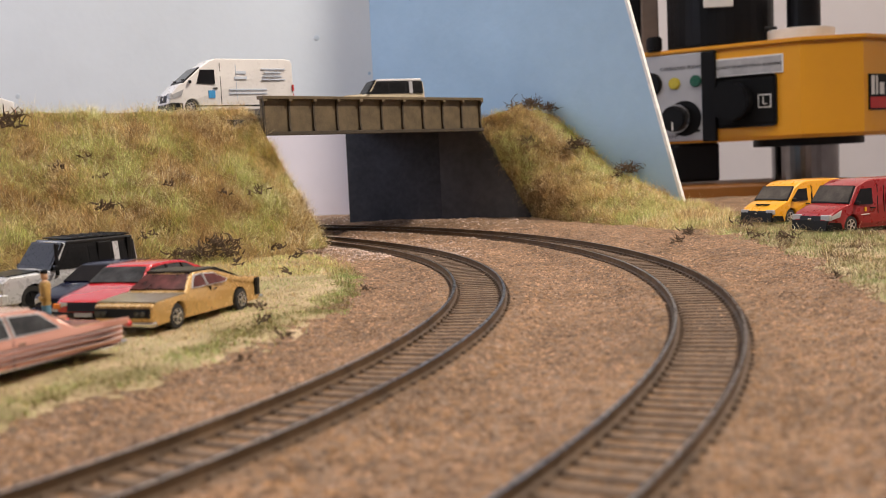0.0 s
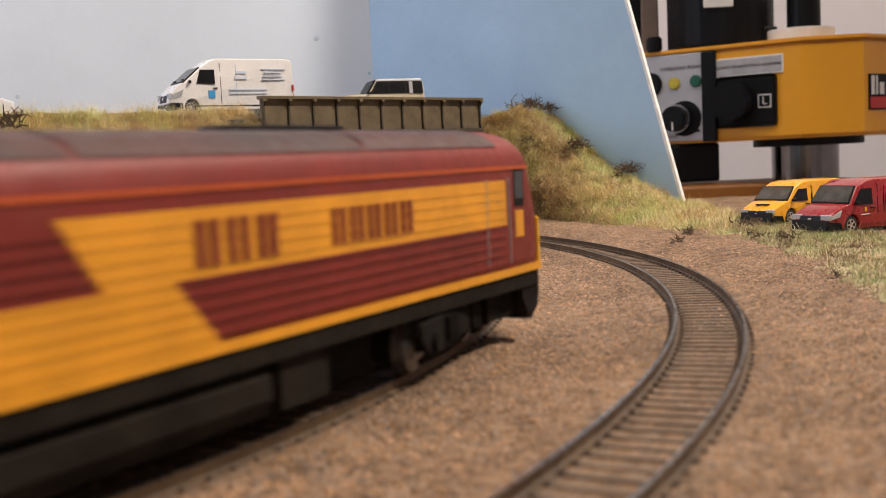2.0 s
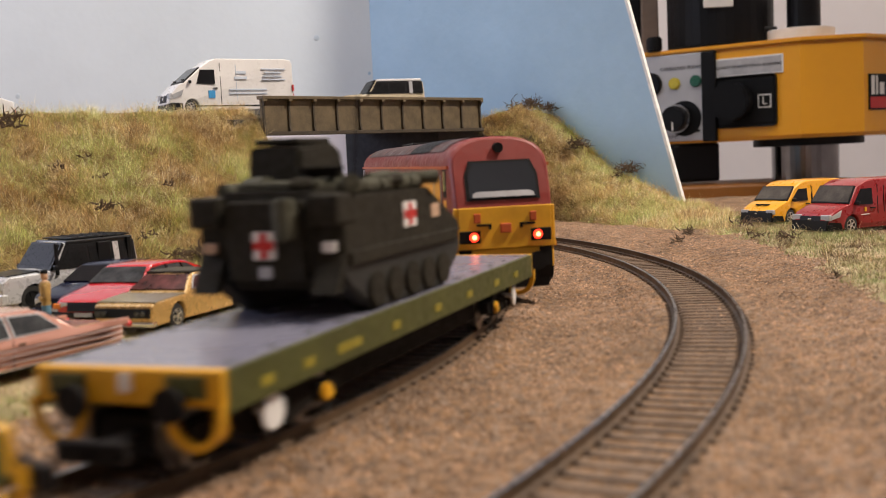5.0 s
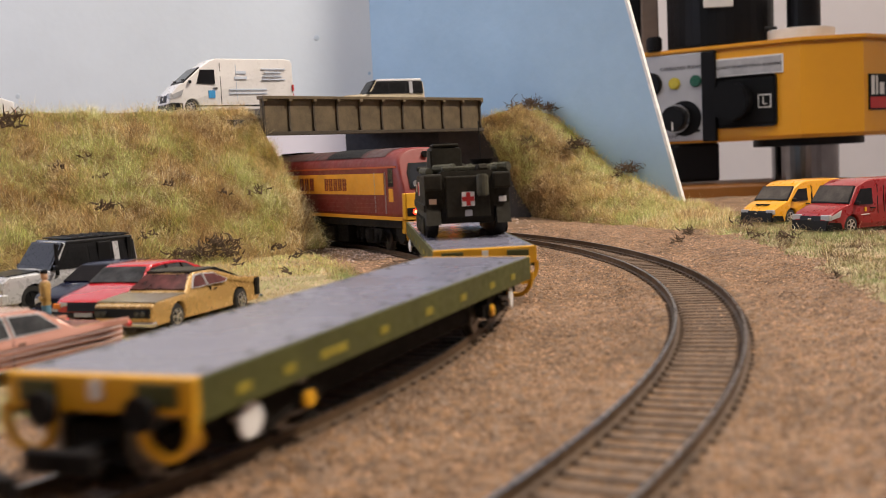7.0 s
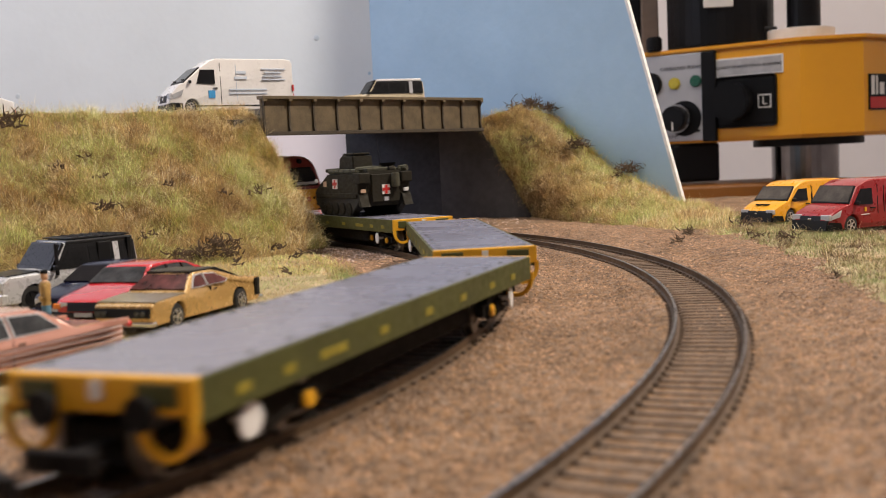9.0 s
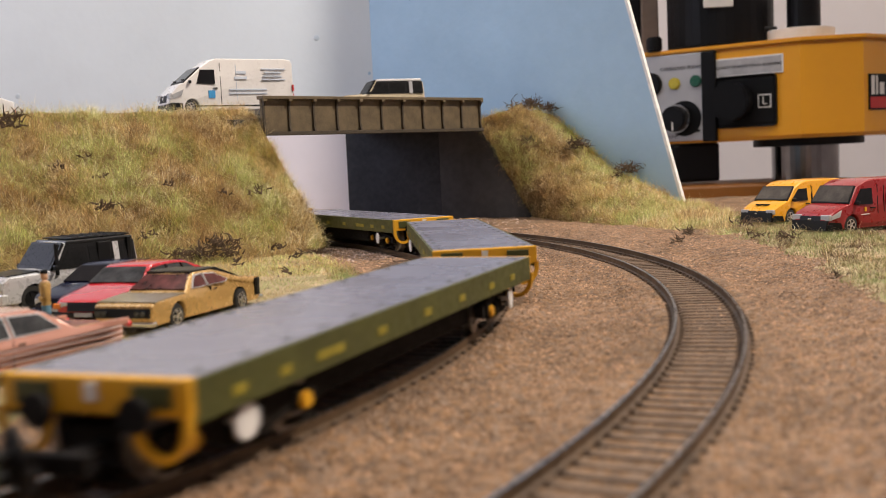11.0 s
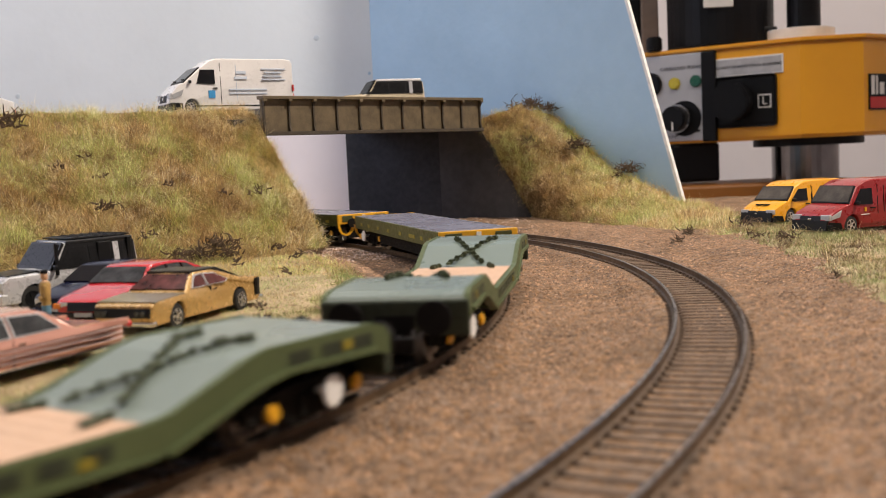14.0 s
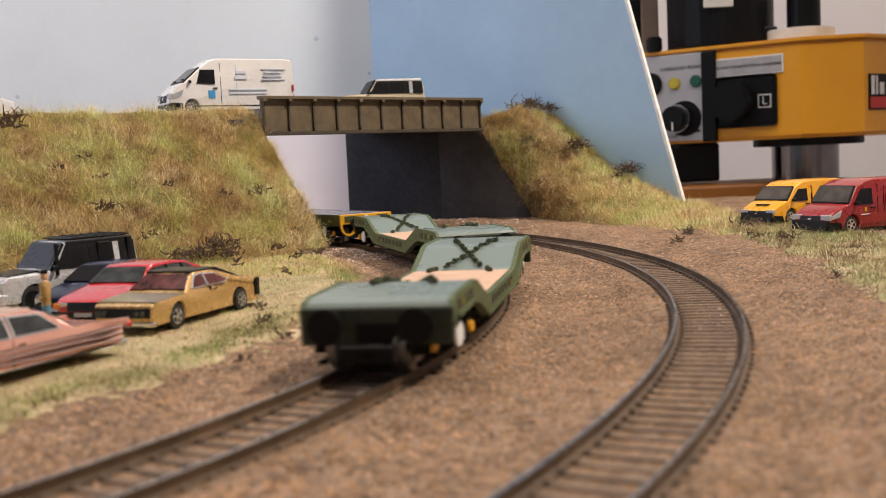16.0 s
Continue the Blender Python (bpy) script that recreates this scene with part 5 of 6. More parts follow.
    for nm, bm, mt, lb in (("emblem_panel", B(8, 90, 80, 122, 0, 1.5, 0.4), MBLACK, "dark emblem panel"), ("emblem_band", B(10, 90, 82, 95, 1.0, 1.9), REDP, "red emblem band"), ("emblem_bar", B(12, 18, 98, 120, 1.0, 2.0), WHITEP, "white emblem bar"), ("emblem_bar", B(21, 24, 98, 120, 1.0, 2.0), WHITEP, "white emblem bar"), ("emblem_bar", B(28, 36, 98, 112, 1.0, 2.0), WHITEP, "white emblem bar")):
        ob = part(nm, bm, mt, t, lb)
        ob.matrix_basis = face2
    # on top
    part("motor", CYL(66, 190, (367, 1370, 263), "z", 40, bev=3), MBLACK, t, "tall black motor")
    part("motor_plate", B(330, 366, 1303, 1305.5, 214, 245, 0.5), WHITEP, t, "pale rating plate")
    part("terminal_box", B(385, 425, 1318, 1360, 168, 190, 3), MBLACK, t)
    part("top_knob", CYL(10, 18, (278, 1350, 177), "z", 20, bev=2), MBLACK, t, "small black cap")
    part("ring_nut", CYL(41, 16, (452, 1320, 176), "z", 48, bev=1), WHITEP, t, "white knurled ring")
    part("drawbar_cap", CYL(20, 50, (457, 1320, 200), "z", 28, bev=3), MBLACK, t, "black drawbar cap")
    part("column", B(246, 276, 1420, 1470, -27, 420, 2), MBLACK, t, "black dovetail column")
    part("column_rail", B(276, 299, 1418, 1460, 60, 420, 2), MCOLUMN, t, "brown-grey column face")
    # below the head
    part("gear_case", B(294, 354, 1335, 1385, 2, 51, 4), MBLACK, t, "black block under the head")
    part("quill_collar", CYL(66, 9, (462, 1326, 46.5), "z", 40, bev=1), MBLACK, t, "dark collar")
    part("quill", CYL(40, 60, (456, 1320, 21), "z", 40, bev=1), MQUILL, t, "bright steel spindle quill")
    part("base_casting", B(230, 520, 1290, 1460, -27, -1, 4), MORANGE, t, "dark orange base casting")
    part("base_foot", B(225, 530, 1286, 1470, -56, -27, 3), MBLACK, t, "black foot of the base")
    return t


make_mill()
bench = thing("workbench", "plain wooden workbench under the milling machine", "workbench")
part("bench_top", B(90, 1500, 1010, 1700, -92, -56, 2), BENCH, bench)
for bx in (130, 1440):
    for by in (1050, 1650):
        part("leg", B(bx - 30, bx + 30, by - 30, by + 30, -900, -92, 2), BENCH, bench)
for bx in (-720, 430):
    for by in (-220, 900):
        tagged(finish("baseboard_leg", B(bx - 22, bx + 22, by - 22, by + 22, -900, -40, 2), BENCH), "wooden leg under the layout baseboard", "table leg", kind="structure")


# ---- the train ----


def wheelset(parent, x, r, mats=(STEEL, BLACK)):
    """An axle with two flanged wheels; it turns in its bogie."""
    bm = CYL(0.9, 15, axis="y", seg=8)
    for sd in (-1, 1):
        CYL(r, 2.0, (0, sd * 8.3, 0), "y", 20, bm=bm)
        CYL(r + 0.7, 0.6, (0, sd * 7.1, 0), "y", 20, bm=bm)
        for k in range(6):
            a = k * math.pi / 3
            B(math.cos(a) * r * 0.5 - 0.5, math.cos(a) * r * 0.5 + 0.5, sd * 9.4 - 0.25, sd * 9.4 + 0.25, math.sin(a) * r * 0.5 - 0.5, math.sin(a) * r * 0.5 + 0.5, bm=bm)
    ax = part("wheelset", bm, mats[0], parent, "steel wheels on their axle")
    ax.matrix_basis = pose(x * 0.001, 0, r * 0.001)
    AXLES.append((ax, x, r))
    return ax


AXLES = []


def bogie(parent, x, turn, half, r, w, box_mat, wheel_white):
    """A two-axle bogie, turned to the curve."""
    # Low centre box makes the shaded space between the wheels dark.
    bm = B(-half - 6, half + 6, -6, 6, r - 3.2, r + 2.6)
    for sd in (-1, 1):
        yy = sd * w
        PRISM([(-half - 5, r + 1.6), (-half - 5, r - 1.4), (-half + 4, r - 1.6), (-5, r - 3.6), (5, r - 3.6), (half - 4, r - 1.6), (half + 5, r - 1.4), (half + 5, r + 1.6), (5, r + 2.8), (-5, r + 2.8)],
              "y", yy - 1.0, yy + 1.0, bm)
        for k in (-1, 0, 1):
            CYL(1.3, 3.6, (k * 3.2, yy + sd * 0.8, r - 1.0), "z", 8, bm=bm)
        B(-half - 4, -half + 3, yy - 0.6, yy + 0.6, r - 4.2, r - 3.2, bm=bm)
        B(half - 3, half + 4, yy - 0.6, yy + 0.6, r - 4.2, r - 3.2, bm=bm)
    bg_ = part("bogie", bm, UNDER, parent, "dusty bogie frame darkened for shade")
    bg_.matrix_basis = pose(x * 0.001, 0, 0, 0, 0, turn)
    for sx in (-1, 1):
        for sd in (-1, 1):
            part("axlebox", B(sx * half - 2.2, sx * half + 2.2, sd * w - 1.9, sd * w + 1.9, r - 1.9, r + 1.8, 0.5), UNDER, bg_)
            if box_mat is WARNY:
                part("axle_cover", CYL(1.55, 1.2, (sx * half, sd * (w + 2.3), r - 0.2), "y", 14, bev=0.3), WARNY, bg_, "round yellow axle cover")
        wheelset(bg_, sx * half, r)
    if wheel_white:
        for sd in (-1, 1):
            bm = CYL(2.9, 0.6, (0, 0, 0), "y", 20, bev=0.2)
            CYL(0.6, 5.2, (0, -sd * 2.4, 0), "y", 8, bm=bm)
            ob = part("handbrake_wheel", bm, WHITEP, bg_, "white-painted handbrake wheel")
            ob.matrix_basis = pose(wheel_white * 0.001, sd * (w + 4.4) * 0.001, (r + 0.6) * 0.001)
    return bg_


def buffers(parent, x, z, sign, y=8.6, r=2.9, material=None):
    for sd in (-1, 1):
        bm = CYL(1.3, 5, (x + sign * 2.5, sd * y, z), "x", 12)
        CYL(r, 1.0, (x + sign * 5.4, sd * y, z), "x", 18, bev=0.2, bm=bm)
        part("buffer", bm, material or BLACK, parent)


def coupling(parent, x, sign):
    bm = B(min(x, x + sign * 12), max(x, x + sign * 12), -1.6, 1.6, 5.2, 6.8, 0.3)
    B(min(x + sign * 10, x + sign * 12), max(x + sign * 10, x + sign * 12), -6, 6, 4.6, 7.8, 0.3, bm=bm)
    part("coupling", bm, BLACK, parent, "black tension-lock coupling")


HW = 16.7


def VAL(fx, X, sd):
    """The rounded skirt below a cab corner."""
    pts = [(X - fx * 12, 16.1), (X - fx * 0.4, 16.1), (X - fx * 0.1, 10), (X - fx * 1.2, 6), (X - fx * 4, 4.2), (X - fx * 8, 4.4), (X - fx * 11, 9)]
    return PRISM(pts, "y", *sorted((sd * 10.5, sd * 15.8)), bev=0.6)


def shell_ring(u, hl):
    """One hoop of the locomotive's body at u from -1 to 1 of its length."""
    zs = [16.2, 20, 24, 28, 33, 38, 42.0]
    pts = [(HW, z) for z in zs]
    for k in range(1, 12):
        a = k / 12 * math.pi
        pts.append((HW * abs(math.cos(a)) ** 0.8 * (1 if a < math.pi / 2 else -1), 42.0 + 10.0 * math.sin(a) ** 0.85))
    pts += [(-HW, z) for z in zs[::-1]]
    e = max(0.0, abs(u) - 0.93) / 0.07
    row = []
    for y, z in pts:
        rake = max(0, z - 29) * 0.36
        x = u * hl - math.copysign(rake * min(1, max(0, (abs(u) - 0.86) / 0.14)) ** 1.5, u)
        sc = 1 - 0.05 * e * e - 0.05 * e ** 8
        row.append((x, y * sc, 42 + (z - 42) * sc if z > 42 else z))
    return row


def make_loco():
    t = thing("locomotive", "maroon and gold model diesel locomotive with sooty roof", "locomotive")
    hl = 129.0
    us = [-1, -0.992, -0.98, -0.96, -0.93, -0.9, -0.86, -0.8] + [k / 10 for k in range(-7, 8)] + [0.8, 0.86, 0.9, 0.93, 0.96, 0.98, 0.992, 1]
    bm, vs = GRID([shell_ring(u, hl) for u in us])
    for r in (vs[0], vs[-1]):
        bm.faces.new(r)
    for v0, v1 in zip(vs, vs[1:]):
        bm.faces.new((v0[0], v1[0], v1[-1], v0[-1]))
    body = part("body", bm, MAROON, t, "maroon body shell")
    for p in body.data.polygons:
        p.use_smooth = len(p.vertices) == 4
    # roof skin, sooty, in three removable panels
    for a, b, m, nm in ((-0.84, -0.66, ROOFM, "roof_panel"), (-0.65, -0.16, ROOFM, "roof_panel"), (-0.15, 0.40, ROOFM, "roof_panel"), (0.41, 0.84, ROOFM, "roof_panel")):
        rows = []
        for k in range(5):
            u = a + (b - a) * k / 4
            ring = shell_ring(u, hl)[8:17]
            rows.append([(x, y * 1.012, 42 + (z - 42) * 1.03 + 0.05) for x, y, z in ring])
        bm, _ = GRID(rows)
        part(nm, bm, m, t, "soot-stained roof panel", smooth=True)
    rows = []
    for k in range(4):
        u = -0.62 + 0.34 * k / 3
        rows.append([(x, y * 1.02, 42 + (z - 42) * 1.05 + 0.1) for x, y, z in shell_ring(u, hl)[8:17]])
    bm, _ = GRID(rows)
    part("roof_grille", bm, BLACK, t, "black roof radiator grille", smooth=True)
    for x in (34, 52):
        part("exhaust_port", B(x - 9, x + 9, -4, 4, 52.0, 53.2, 0.5), BLACK, t, "black exhaust opening")
    # side bands with their ribs
    for sd in (-1, 1):
        y = sd * (HW + 0.22)

        def panel(name, pts, material, lab, out=0.0):
            bm = bmesh.new()
            pp = [(sd * -1 * x if sd > 0 else x, z) for x, z in pts]
            PRISM(pp, "y", sd * (HW - 0.5), y + sd * out, bm)
            return part(name, bm, material, t, lab)

        panel("side_band", [(109, 39.5), (109, 28.6), (-18.5, 28.6), (-26, 39.5)], GOLD, "gold upper side band")
        panel("side_band", [(-4.5, 28.5), (5, 17.9), (-89, 17.9), (-89, 30.4), (-49, 30.4), (-49, 28.5)], GOLD, "gold lower side band")
        panel("bodyside_grille", [(-49, 39.0), (-49, 20.6), (-79, 20.6), (-79, 39.0)], BLACK, "black bodyside radiator grille", 0.35)
        panel("footplate_line", [(128, 17.8), (128, 16.0), (-128, 16.0), (-128, 17.8)], GOLD, "gold line along the footplate", 0.1)
        panel("roof_line", [(122, 42.9), (122, 42.0), (-122, 42.0), (-122, 42.9)], ORANGE, "orange cantrail line", 0.05)
        def rib(x0, x1, z, material):
            ya, yb = sorted((sd * (HW - 0.1), sd * (HW + 0.34)))
            part("body_rib", B(x0 if sd < 0 else -x1, x1 if sd < 0 else -x0, ya, yb, z - 0.32, z + 0.32), material, t)

        for k in range(9):
            z = 19.3 + k * 2.25
            if z > 28.6:
                cut = -18.5 - (z - 28.6) * 0.688
                rib(cut, 108, z, GOLD)
                rib(-47, cut, z, MAROON)
            else:
                cut = -4.5 + (28.5 - z) * 0.896
                rib(cut, 108, z, MAROON)
                rib(-47, cut, z, GOLD)
        # lettering as plain upright bars
        for x0, w in ((0.5, 1.9), (3.7, 1.9), (8.0, 1.7), (11.2, 1.7), (15.4, 1.9), (18.4, 1.9)):
            panel("lettering", [(x0 + w, 37.6), (x0 + w, 30.2), (x0, 30.2), (x0, 37.6)], MAROON, "maroon lettering bars", 0.36)
        for k in range(5):
            x0 = 36.5 + k * 6.0
            for o in (0, 2.7):
                panel("lettering", [(x0 + o + 1.4, 37.2), (x0 + o + 1.4, 30.4), (x0 + o, 30.4), (x0 + o, 37.2)], MAROON, "maroon lettering bars", 0.36)
        for fx in (-1, 1):
            def cab(name, a, b, z0, z1, material, lab, out):
                x0, x1 = sorted((fx * a, fx * b))
                ya, yb = sorted((sd * (HW - 1.2), sd * (HW + out)))
                part(name, B(x0, x1, ya, yb, z0, z1, 0.25), material, t, lab)
            cab("cab_door", 100.5, 109.5 - 1, 17.9, 42.0, MAROON, "maroon cab door", 0.12) if fx < 0 else None
            cab("cab_window_frame", 113.4, 119.4, 32.6, 42.0, BLACK, "black cab side window frame", 0.05)
            cab("cab_window", 114.0, 118.8, 34.6, 41.4, GLASS, "glazed cab side window", 0.2)
            cab("crest", 114.0, 118.8, 25.0, 31.8, GOLD, "gold crest panel", 0.15)
            for a in (98.6, 110.4):
                cab("handrail", a, a + 0.45, 19, 40, BLIND, "thin grey cab handrail", 0.4)
        part("skirt", B(-126, 126, *sorted((sd * (HW - 1.6), sd * (HW - 0.2))), 12.0, 16.0, 0.2), SKIRT, t, "brown sole bar")
    # ends
    for fx in (-1, 1):
        X = fx * hl

        def end(name, y0, y1, z0, z1, material, lab, depth=0.5, back=2.5):
            x0, x1 = sorted((X - fx * back, X + fx * depth))
            part(name, B(x0, x1, y0, y1, z0, z1, 0.3), material, t, lab)

        end("yellow_panel", -15.2, 15.2, 16.2, 29.5, WARNY, "warning-yellow end panel", 0.35)
        for sd in (-1, 1):
            a, b = sorted((sd * 15.0, sd * 17.1))
            x0, x1 = sorted((X - fx * 1.8, X - fx * 0.1))
            part("yellow_panel", B(x0, x1, a + 0.6 if sd < 0 else 15.0, b - 0.6 if sd > 0 else -15.0, 16.2, 29.5, 0.5), WARNY, t, "warning-yellow corner")
        end("lamp_housing", -15.0, -8.2, 18.2, 22.2, BLACK, "black lamp housing", 0.7)
        end("lamp_housing", 8.2, 15.0, 18.2, 22.2, BLACK, "black lamp housing", 0.7)
        for sd in (-1, 1):
            lens = TAIL if fx < 0 else BLIND
            bm = CYL(1.45, 0.8, (X + fx * 0.9, sd * 10.4, 20.2), "x", 20, bev=0.2)
            lamp = part("tail_lamp" if fx < 0 else "marker_lamp", bm, lens, t, "glowing red tail lamp" if fx < 0 else "unlit marker lamp")
            if fx < 0:
                part("lamp_core", CYL(0.7, 0.5, (X + fx * 1.2, sd * 10.4, 20.2), "x", 16), TAILCORE, lamp)
            a, b = sorted((sd * 8.0, sd * 10.2))
            end("lamp_bracket", a, b, 24.6, 27.6, ORANGE, "orange lamp iron", 0.9)
            bm = B(*sorted((X, X + fx * 1.4)), *sorted((sd * 4.8, sd * 5.4)), 22.6, 24.2)
            B(*sorted((X, X + fx * 1.4)), *sorted((sd * 4.8, sd * 9.4)), 23.6, 24.2, bm=bm)
            part("handrail", bm, BLACK, t)
        end("coupler_cover", -1.8, 1.8, 21.2, 24.2, ORANGE, "orange jumper cover", 1.2)
        # windscreen, raked with the cab front
        def rakex(z):
            return X - fx * max(0, z - 29) * 0.36
        for nm, y, z0, z1, mt, lab, out in (("windscreen_frame", 12.0, 31.6, 44.2, BLACK, "black windscreen surround", 0.45), ("windscreen", 11.0, 32.4, 43.4, GLASS, "dark raked windscreen", 0.75), ("dashboard", 10.0, 32.6, 34.4, BLIND, "pale dashboard behind the windscreen", 0.95)):
            bm = bmesh.new()
            o = fx * out
            top = y * 0.84
            outer = [(-y, z0), (y, z0), (y, z0 + (z1 - z0) * 0.62), (top, z1), (-top, z1), (-y, z0 + (z1 - z0) * 0.62)]
            lo = [bm.verts.new(Vector((rakex(z) - fx * 1.5, yy, z)) * 0.001) for yy, z in outer]
            hi = [bm.verts.new(Vector((rakex(z) + o, yy, z)) * 0.001) for yy, z in outer]
            bm.faces.new(lo)
            bm.faces.new(hi[::-1])
            for k in range(6):
                bm.faces.new((lo[k], lo[(k + 1) % 6], hi[(k + 1) % 6], hi[k]))
            part(nm, bm, mt, t, lab)
        part("horn_port", CYL(1.6, 4, (X - fx * 7.2, 0, 48.2), "x", 14), BLACK, t, "round black horn opening")
        part("buffer_beam", B(*sorted((X - fx * 4, X - fx * 0.6)), -16.0, 16.0, 9.5, 16.2, 0.5), WARNY if fx < 0 else SKIRT, t, "buffer beam")
        part("valance", VAL(fx, X, -1), BLACK, t, "rounded black valance")
        part("valance", VAL(fx, X, 1), BLACK, t, "rounded black valance")
        part("snow_plough", PRISM([(-14, 3.2), (14, 3.2), (15, 9.4), (-15, 9.4)], "x", *sorted((X - fx * 5, X - fx * 1.2))), BLACK, t, "black plough under the buffer beam")
        buffers(t, X - fx * 1, 12.0, fx, 9.0, 3.1)
        coupling(t, X - fx * 4, fx)
        for yy in (-5, -2.5, 2.5, 5):
            bm = CYL(0.5, 6, (X + fx * 0.6, yy, 8.5), "z", 8)
            part("brake_hose", bm, ORANGE if yy == -5 else BLACK, t)
    turn = math.degrees(math.asin(95 / 438))
    bogie(t, 86, turn * 0.9, 18.5, 6.6, 12.2, UNDER, 0)
    bogie(t, -86, -turn * 0.9, 18.5, 6.6, 12.2, UNDER, 0)
    for fx in (-1, 1):
        for sd in (-1, 1):
            bm = PRISM([(-27, 11.5), (27, 11.5), (27, 8.5), (22, 4.0), (14, 3.4), (10, 7.0), (-10, 7.0), (-14, 3.4), (-22, 4.0), (-27, 8.5)], "y", *sorted((sd * 13.2, sd * 14.4)), bev=0.3)
            for x in (-18.5, 18.5):
                CYL(2.6, 2.0, (x, sd * 14.6, 6.6), "y", 14, bev=0.3, bm=bm)
            for x in (-10.5, -7, 7, 10.5):
                CYL(1.3, 5.6, (x, sd * 14.8, 8.2), "z", 10, bm=bm)
            B(-4, 4, *sorted((sd * 14.2, sd * 15.2)), 5.2, 10.4, 0.3, bm=bm)
            side = part("bogie_side", bm, UNDER, t, "sprung black bogie side frame")
            side.matrix_basis = pose(fx * 0.086, 0, 0, 0, 0, fx * turn * 0.9)
        # Plain block added so the gap behind the valance stays in shade.
        part("pipework", B(*sorted((fx * 104, fx * 121)), -13.0, 13.0, 5.0, 12.5, 0.5), UNDER, t, "dark block added for shade behind the valance")
    bm = PRISM([(-14.2, 10.9), (14.2, 10.9), (15.6, 9.6), (15.8, 5.6), (14.2, 2.6), (11, 1.8), (-11, 1.8), (-14.2, 2.6), (-15.8, 5.6), (-15.6, 9.6)], "x", -44, 19, bev=0.7)
    part("fuel_tank", bm, SKIRT, t, "dusty brown fuel tank")
    part("equipment_box", B(21.5, 36, -15.0, 15.0, 2.4, 12.4, 0.5), SKIRT, t, "brown equipment box")
    part("equipment_box", B(-60, -46, -15.0, 15.0, 2.4, 12.4, 0.5), UNDER, t)
    part("underframe", B(-120, 120, -9, 9, 11.0, 16.1), UNDER, t)
    # Dark centre block added in place of shade; hides lit ground beyond.
    part("underframe", B(-58, 58, -10, 10, 2.6, 11.2), UNDER, t)
    return t


loco = make_loco()


def bogie_flat_wagon():
    t = thing("flat_wagon", "empty olive bogie flat wagon with grey deck and yellow ends", "railway wagon", group="flat wagons")
    part("deck", B(-83, 83, -16.0, 16.0, 15.7, 16.5, 0.15), DECKG, t, "smooth grey deck plate with painted lavender sheen")
    for sd in (-1, 1):
        bm = B(-83.4, 83.4, *sorted((sd * 15.2, sd * 16.8)), 9.9, 16.4, 0.2)
        side = part("side_sill", bm, OLIVE, t, "olive side sill")
        for x in (-72, -58, -42, -20, 4, 26, 48, 66):
            w = 5.0 if x == -42 else 1.9
            part("data_patch", B(x - w, x + w, *sorted((sd * 16.7, sd * 16.95)), 11.8, 13.4), DULLMARK, side, "dull yellow marking")
        for k in range(13):
            x = -78 + k * 13
            part("lashing_ring", B(x - 0.7, x + 0.7, *sorted((sd * 13.2, sd * 14.4)), 16.4, 16.62, 0.05), GREENDARK, t, "small dark lashing ring")
    for fx in (-1, 1):
        part("headstock", B(*sorted((fx * 82.6, fx * 84.6)), -16.6, 16.6, 11.0, 16.5, 0.3), WARNY, t, "yellow headstock")
        part("hazard_patch", B(*sorted((fx * 84.5, fx * 84.9)), *((7, 14) if fx < 0 else (-14, -7)), 12.2, 15.6, 0.2), OLIVE, t, "olive panel on the headstock")
        part("hazard_patch", B(*sorted((fx * 84.5, fx * 84.9)), *((-14, -7) if fx < 0 else (7, 14)), 12.2, 15.6, 0.2), OLIVE, t, "olive panel on the headstock")
        part("label_tag", B(*sorted((fx * 84.5, fx * 85.0)), -1, 1, 13, 15.8), WHITEP, t, "small white tag")
        for sd in (-1, 1):
            rows = []
            for k in range(13):
                a = math.pi * (k - 1.5) / 9
                u = max(-0.25, min(1.25, (k - 1.5) / 9 ))
                yy, zz = (4.4 * math.cos(a), 10 - 5.0 * math.sin(a)) if 0 <= a <= math.pi else ((4.4 if a < 0 else -4.4), 11.5)
                rows.append([(fx * 85 + 0.6 * p, sd * 12 + yy + 0.6 * q * math.cos(a), zz - 0.6 * q * math.sin(a)) for p, q in ((1, 1), (1, -1), (-1, -1), (-1, 1))])
            bm, _ = GRID(rows, close=True)
            part("step_loop", bm, WARNY, t, "yellow step loop")
        coupling(t, fx * 82, fx)
        bm = CYL(2.6, 1.2, (fx * 86.5, 8.6, 11.6), "x", 16)
        CYL(1.2, 4, (fx * 85, 8.6, 11.6), "x", 10, bm=bm)
        CYL(2.6, 1.2, (fx * 86.5, -8.6, 11.6), "x", 16, bm=bm)
        CYL(1.2, 4, (fx * 85, -8.6, 11.6), "x", 10, bm=bm)
        part("buffer", bm, BLACK, t)
    part("centre_sill", PRISM([(-80, 15.5), (80, 15.5), (80, 12), (46, 12), (30, 8.6), (-30, 8.6), (-46, 12), (-80, 12)], "y", -4, 4), BLACK, t, "black centre sill")
    # Solid block added to darken the space under the floor like deep shade.
    part("floor_frame", B(-43, 43, -12.5, 12.5, 3.6, 13.0, 0.8), UNDER, t, "dusty dark block standing in for shade under the floor")
    for x in (-20, 2, 22):
        part("air_tank", CYL(2.6, 14, (x, -7.5, 9.6), "x", 14, bev=0.6), UNDER, t)
    turn = math.degrees(math.asin(62 / 438))
    bogie(t, 62, turn, 14.0, 6.0, 11.6, WARNY, 4.0)
    bogie(t, -62, -turn, 14.0, 6.0, 11.6, WARNY, -4.0)
    return t


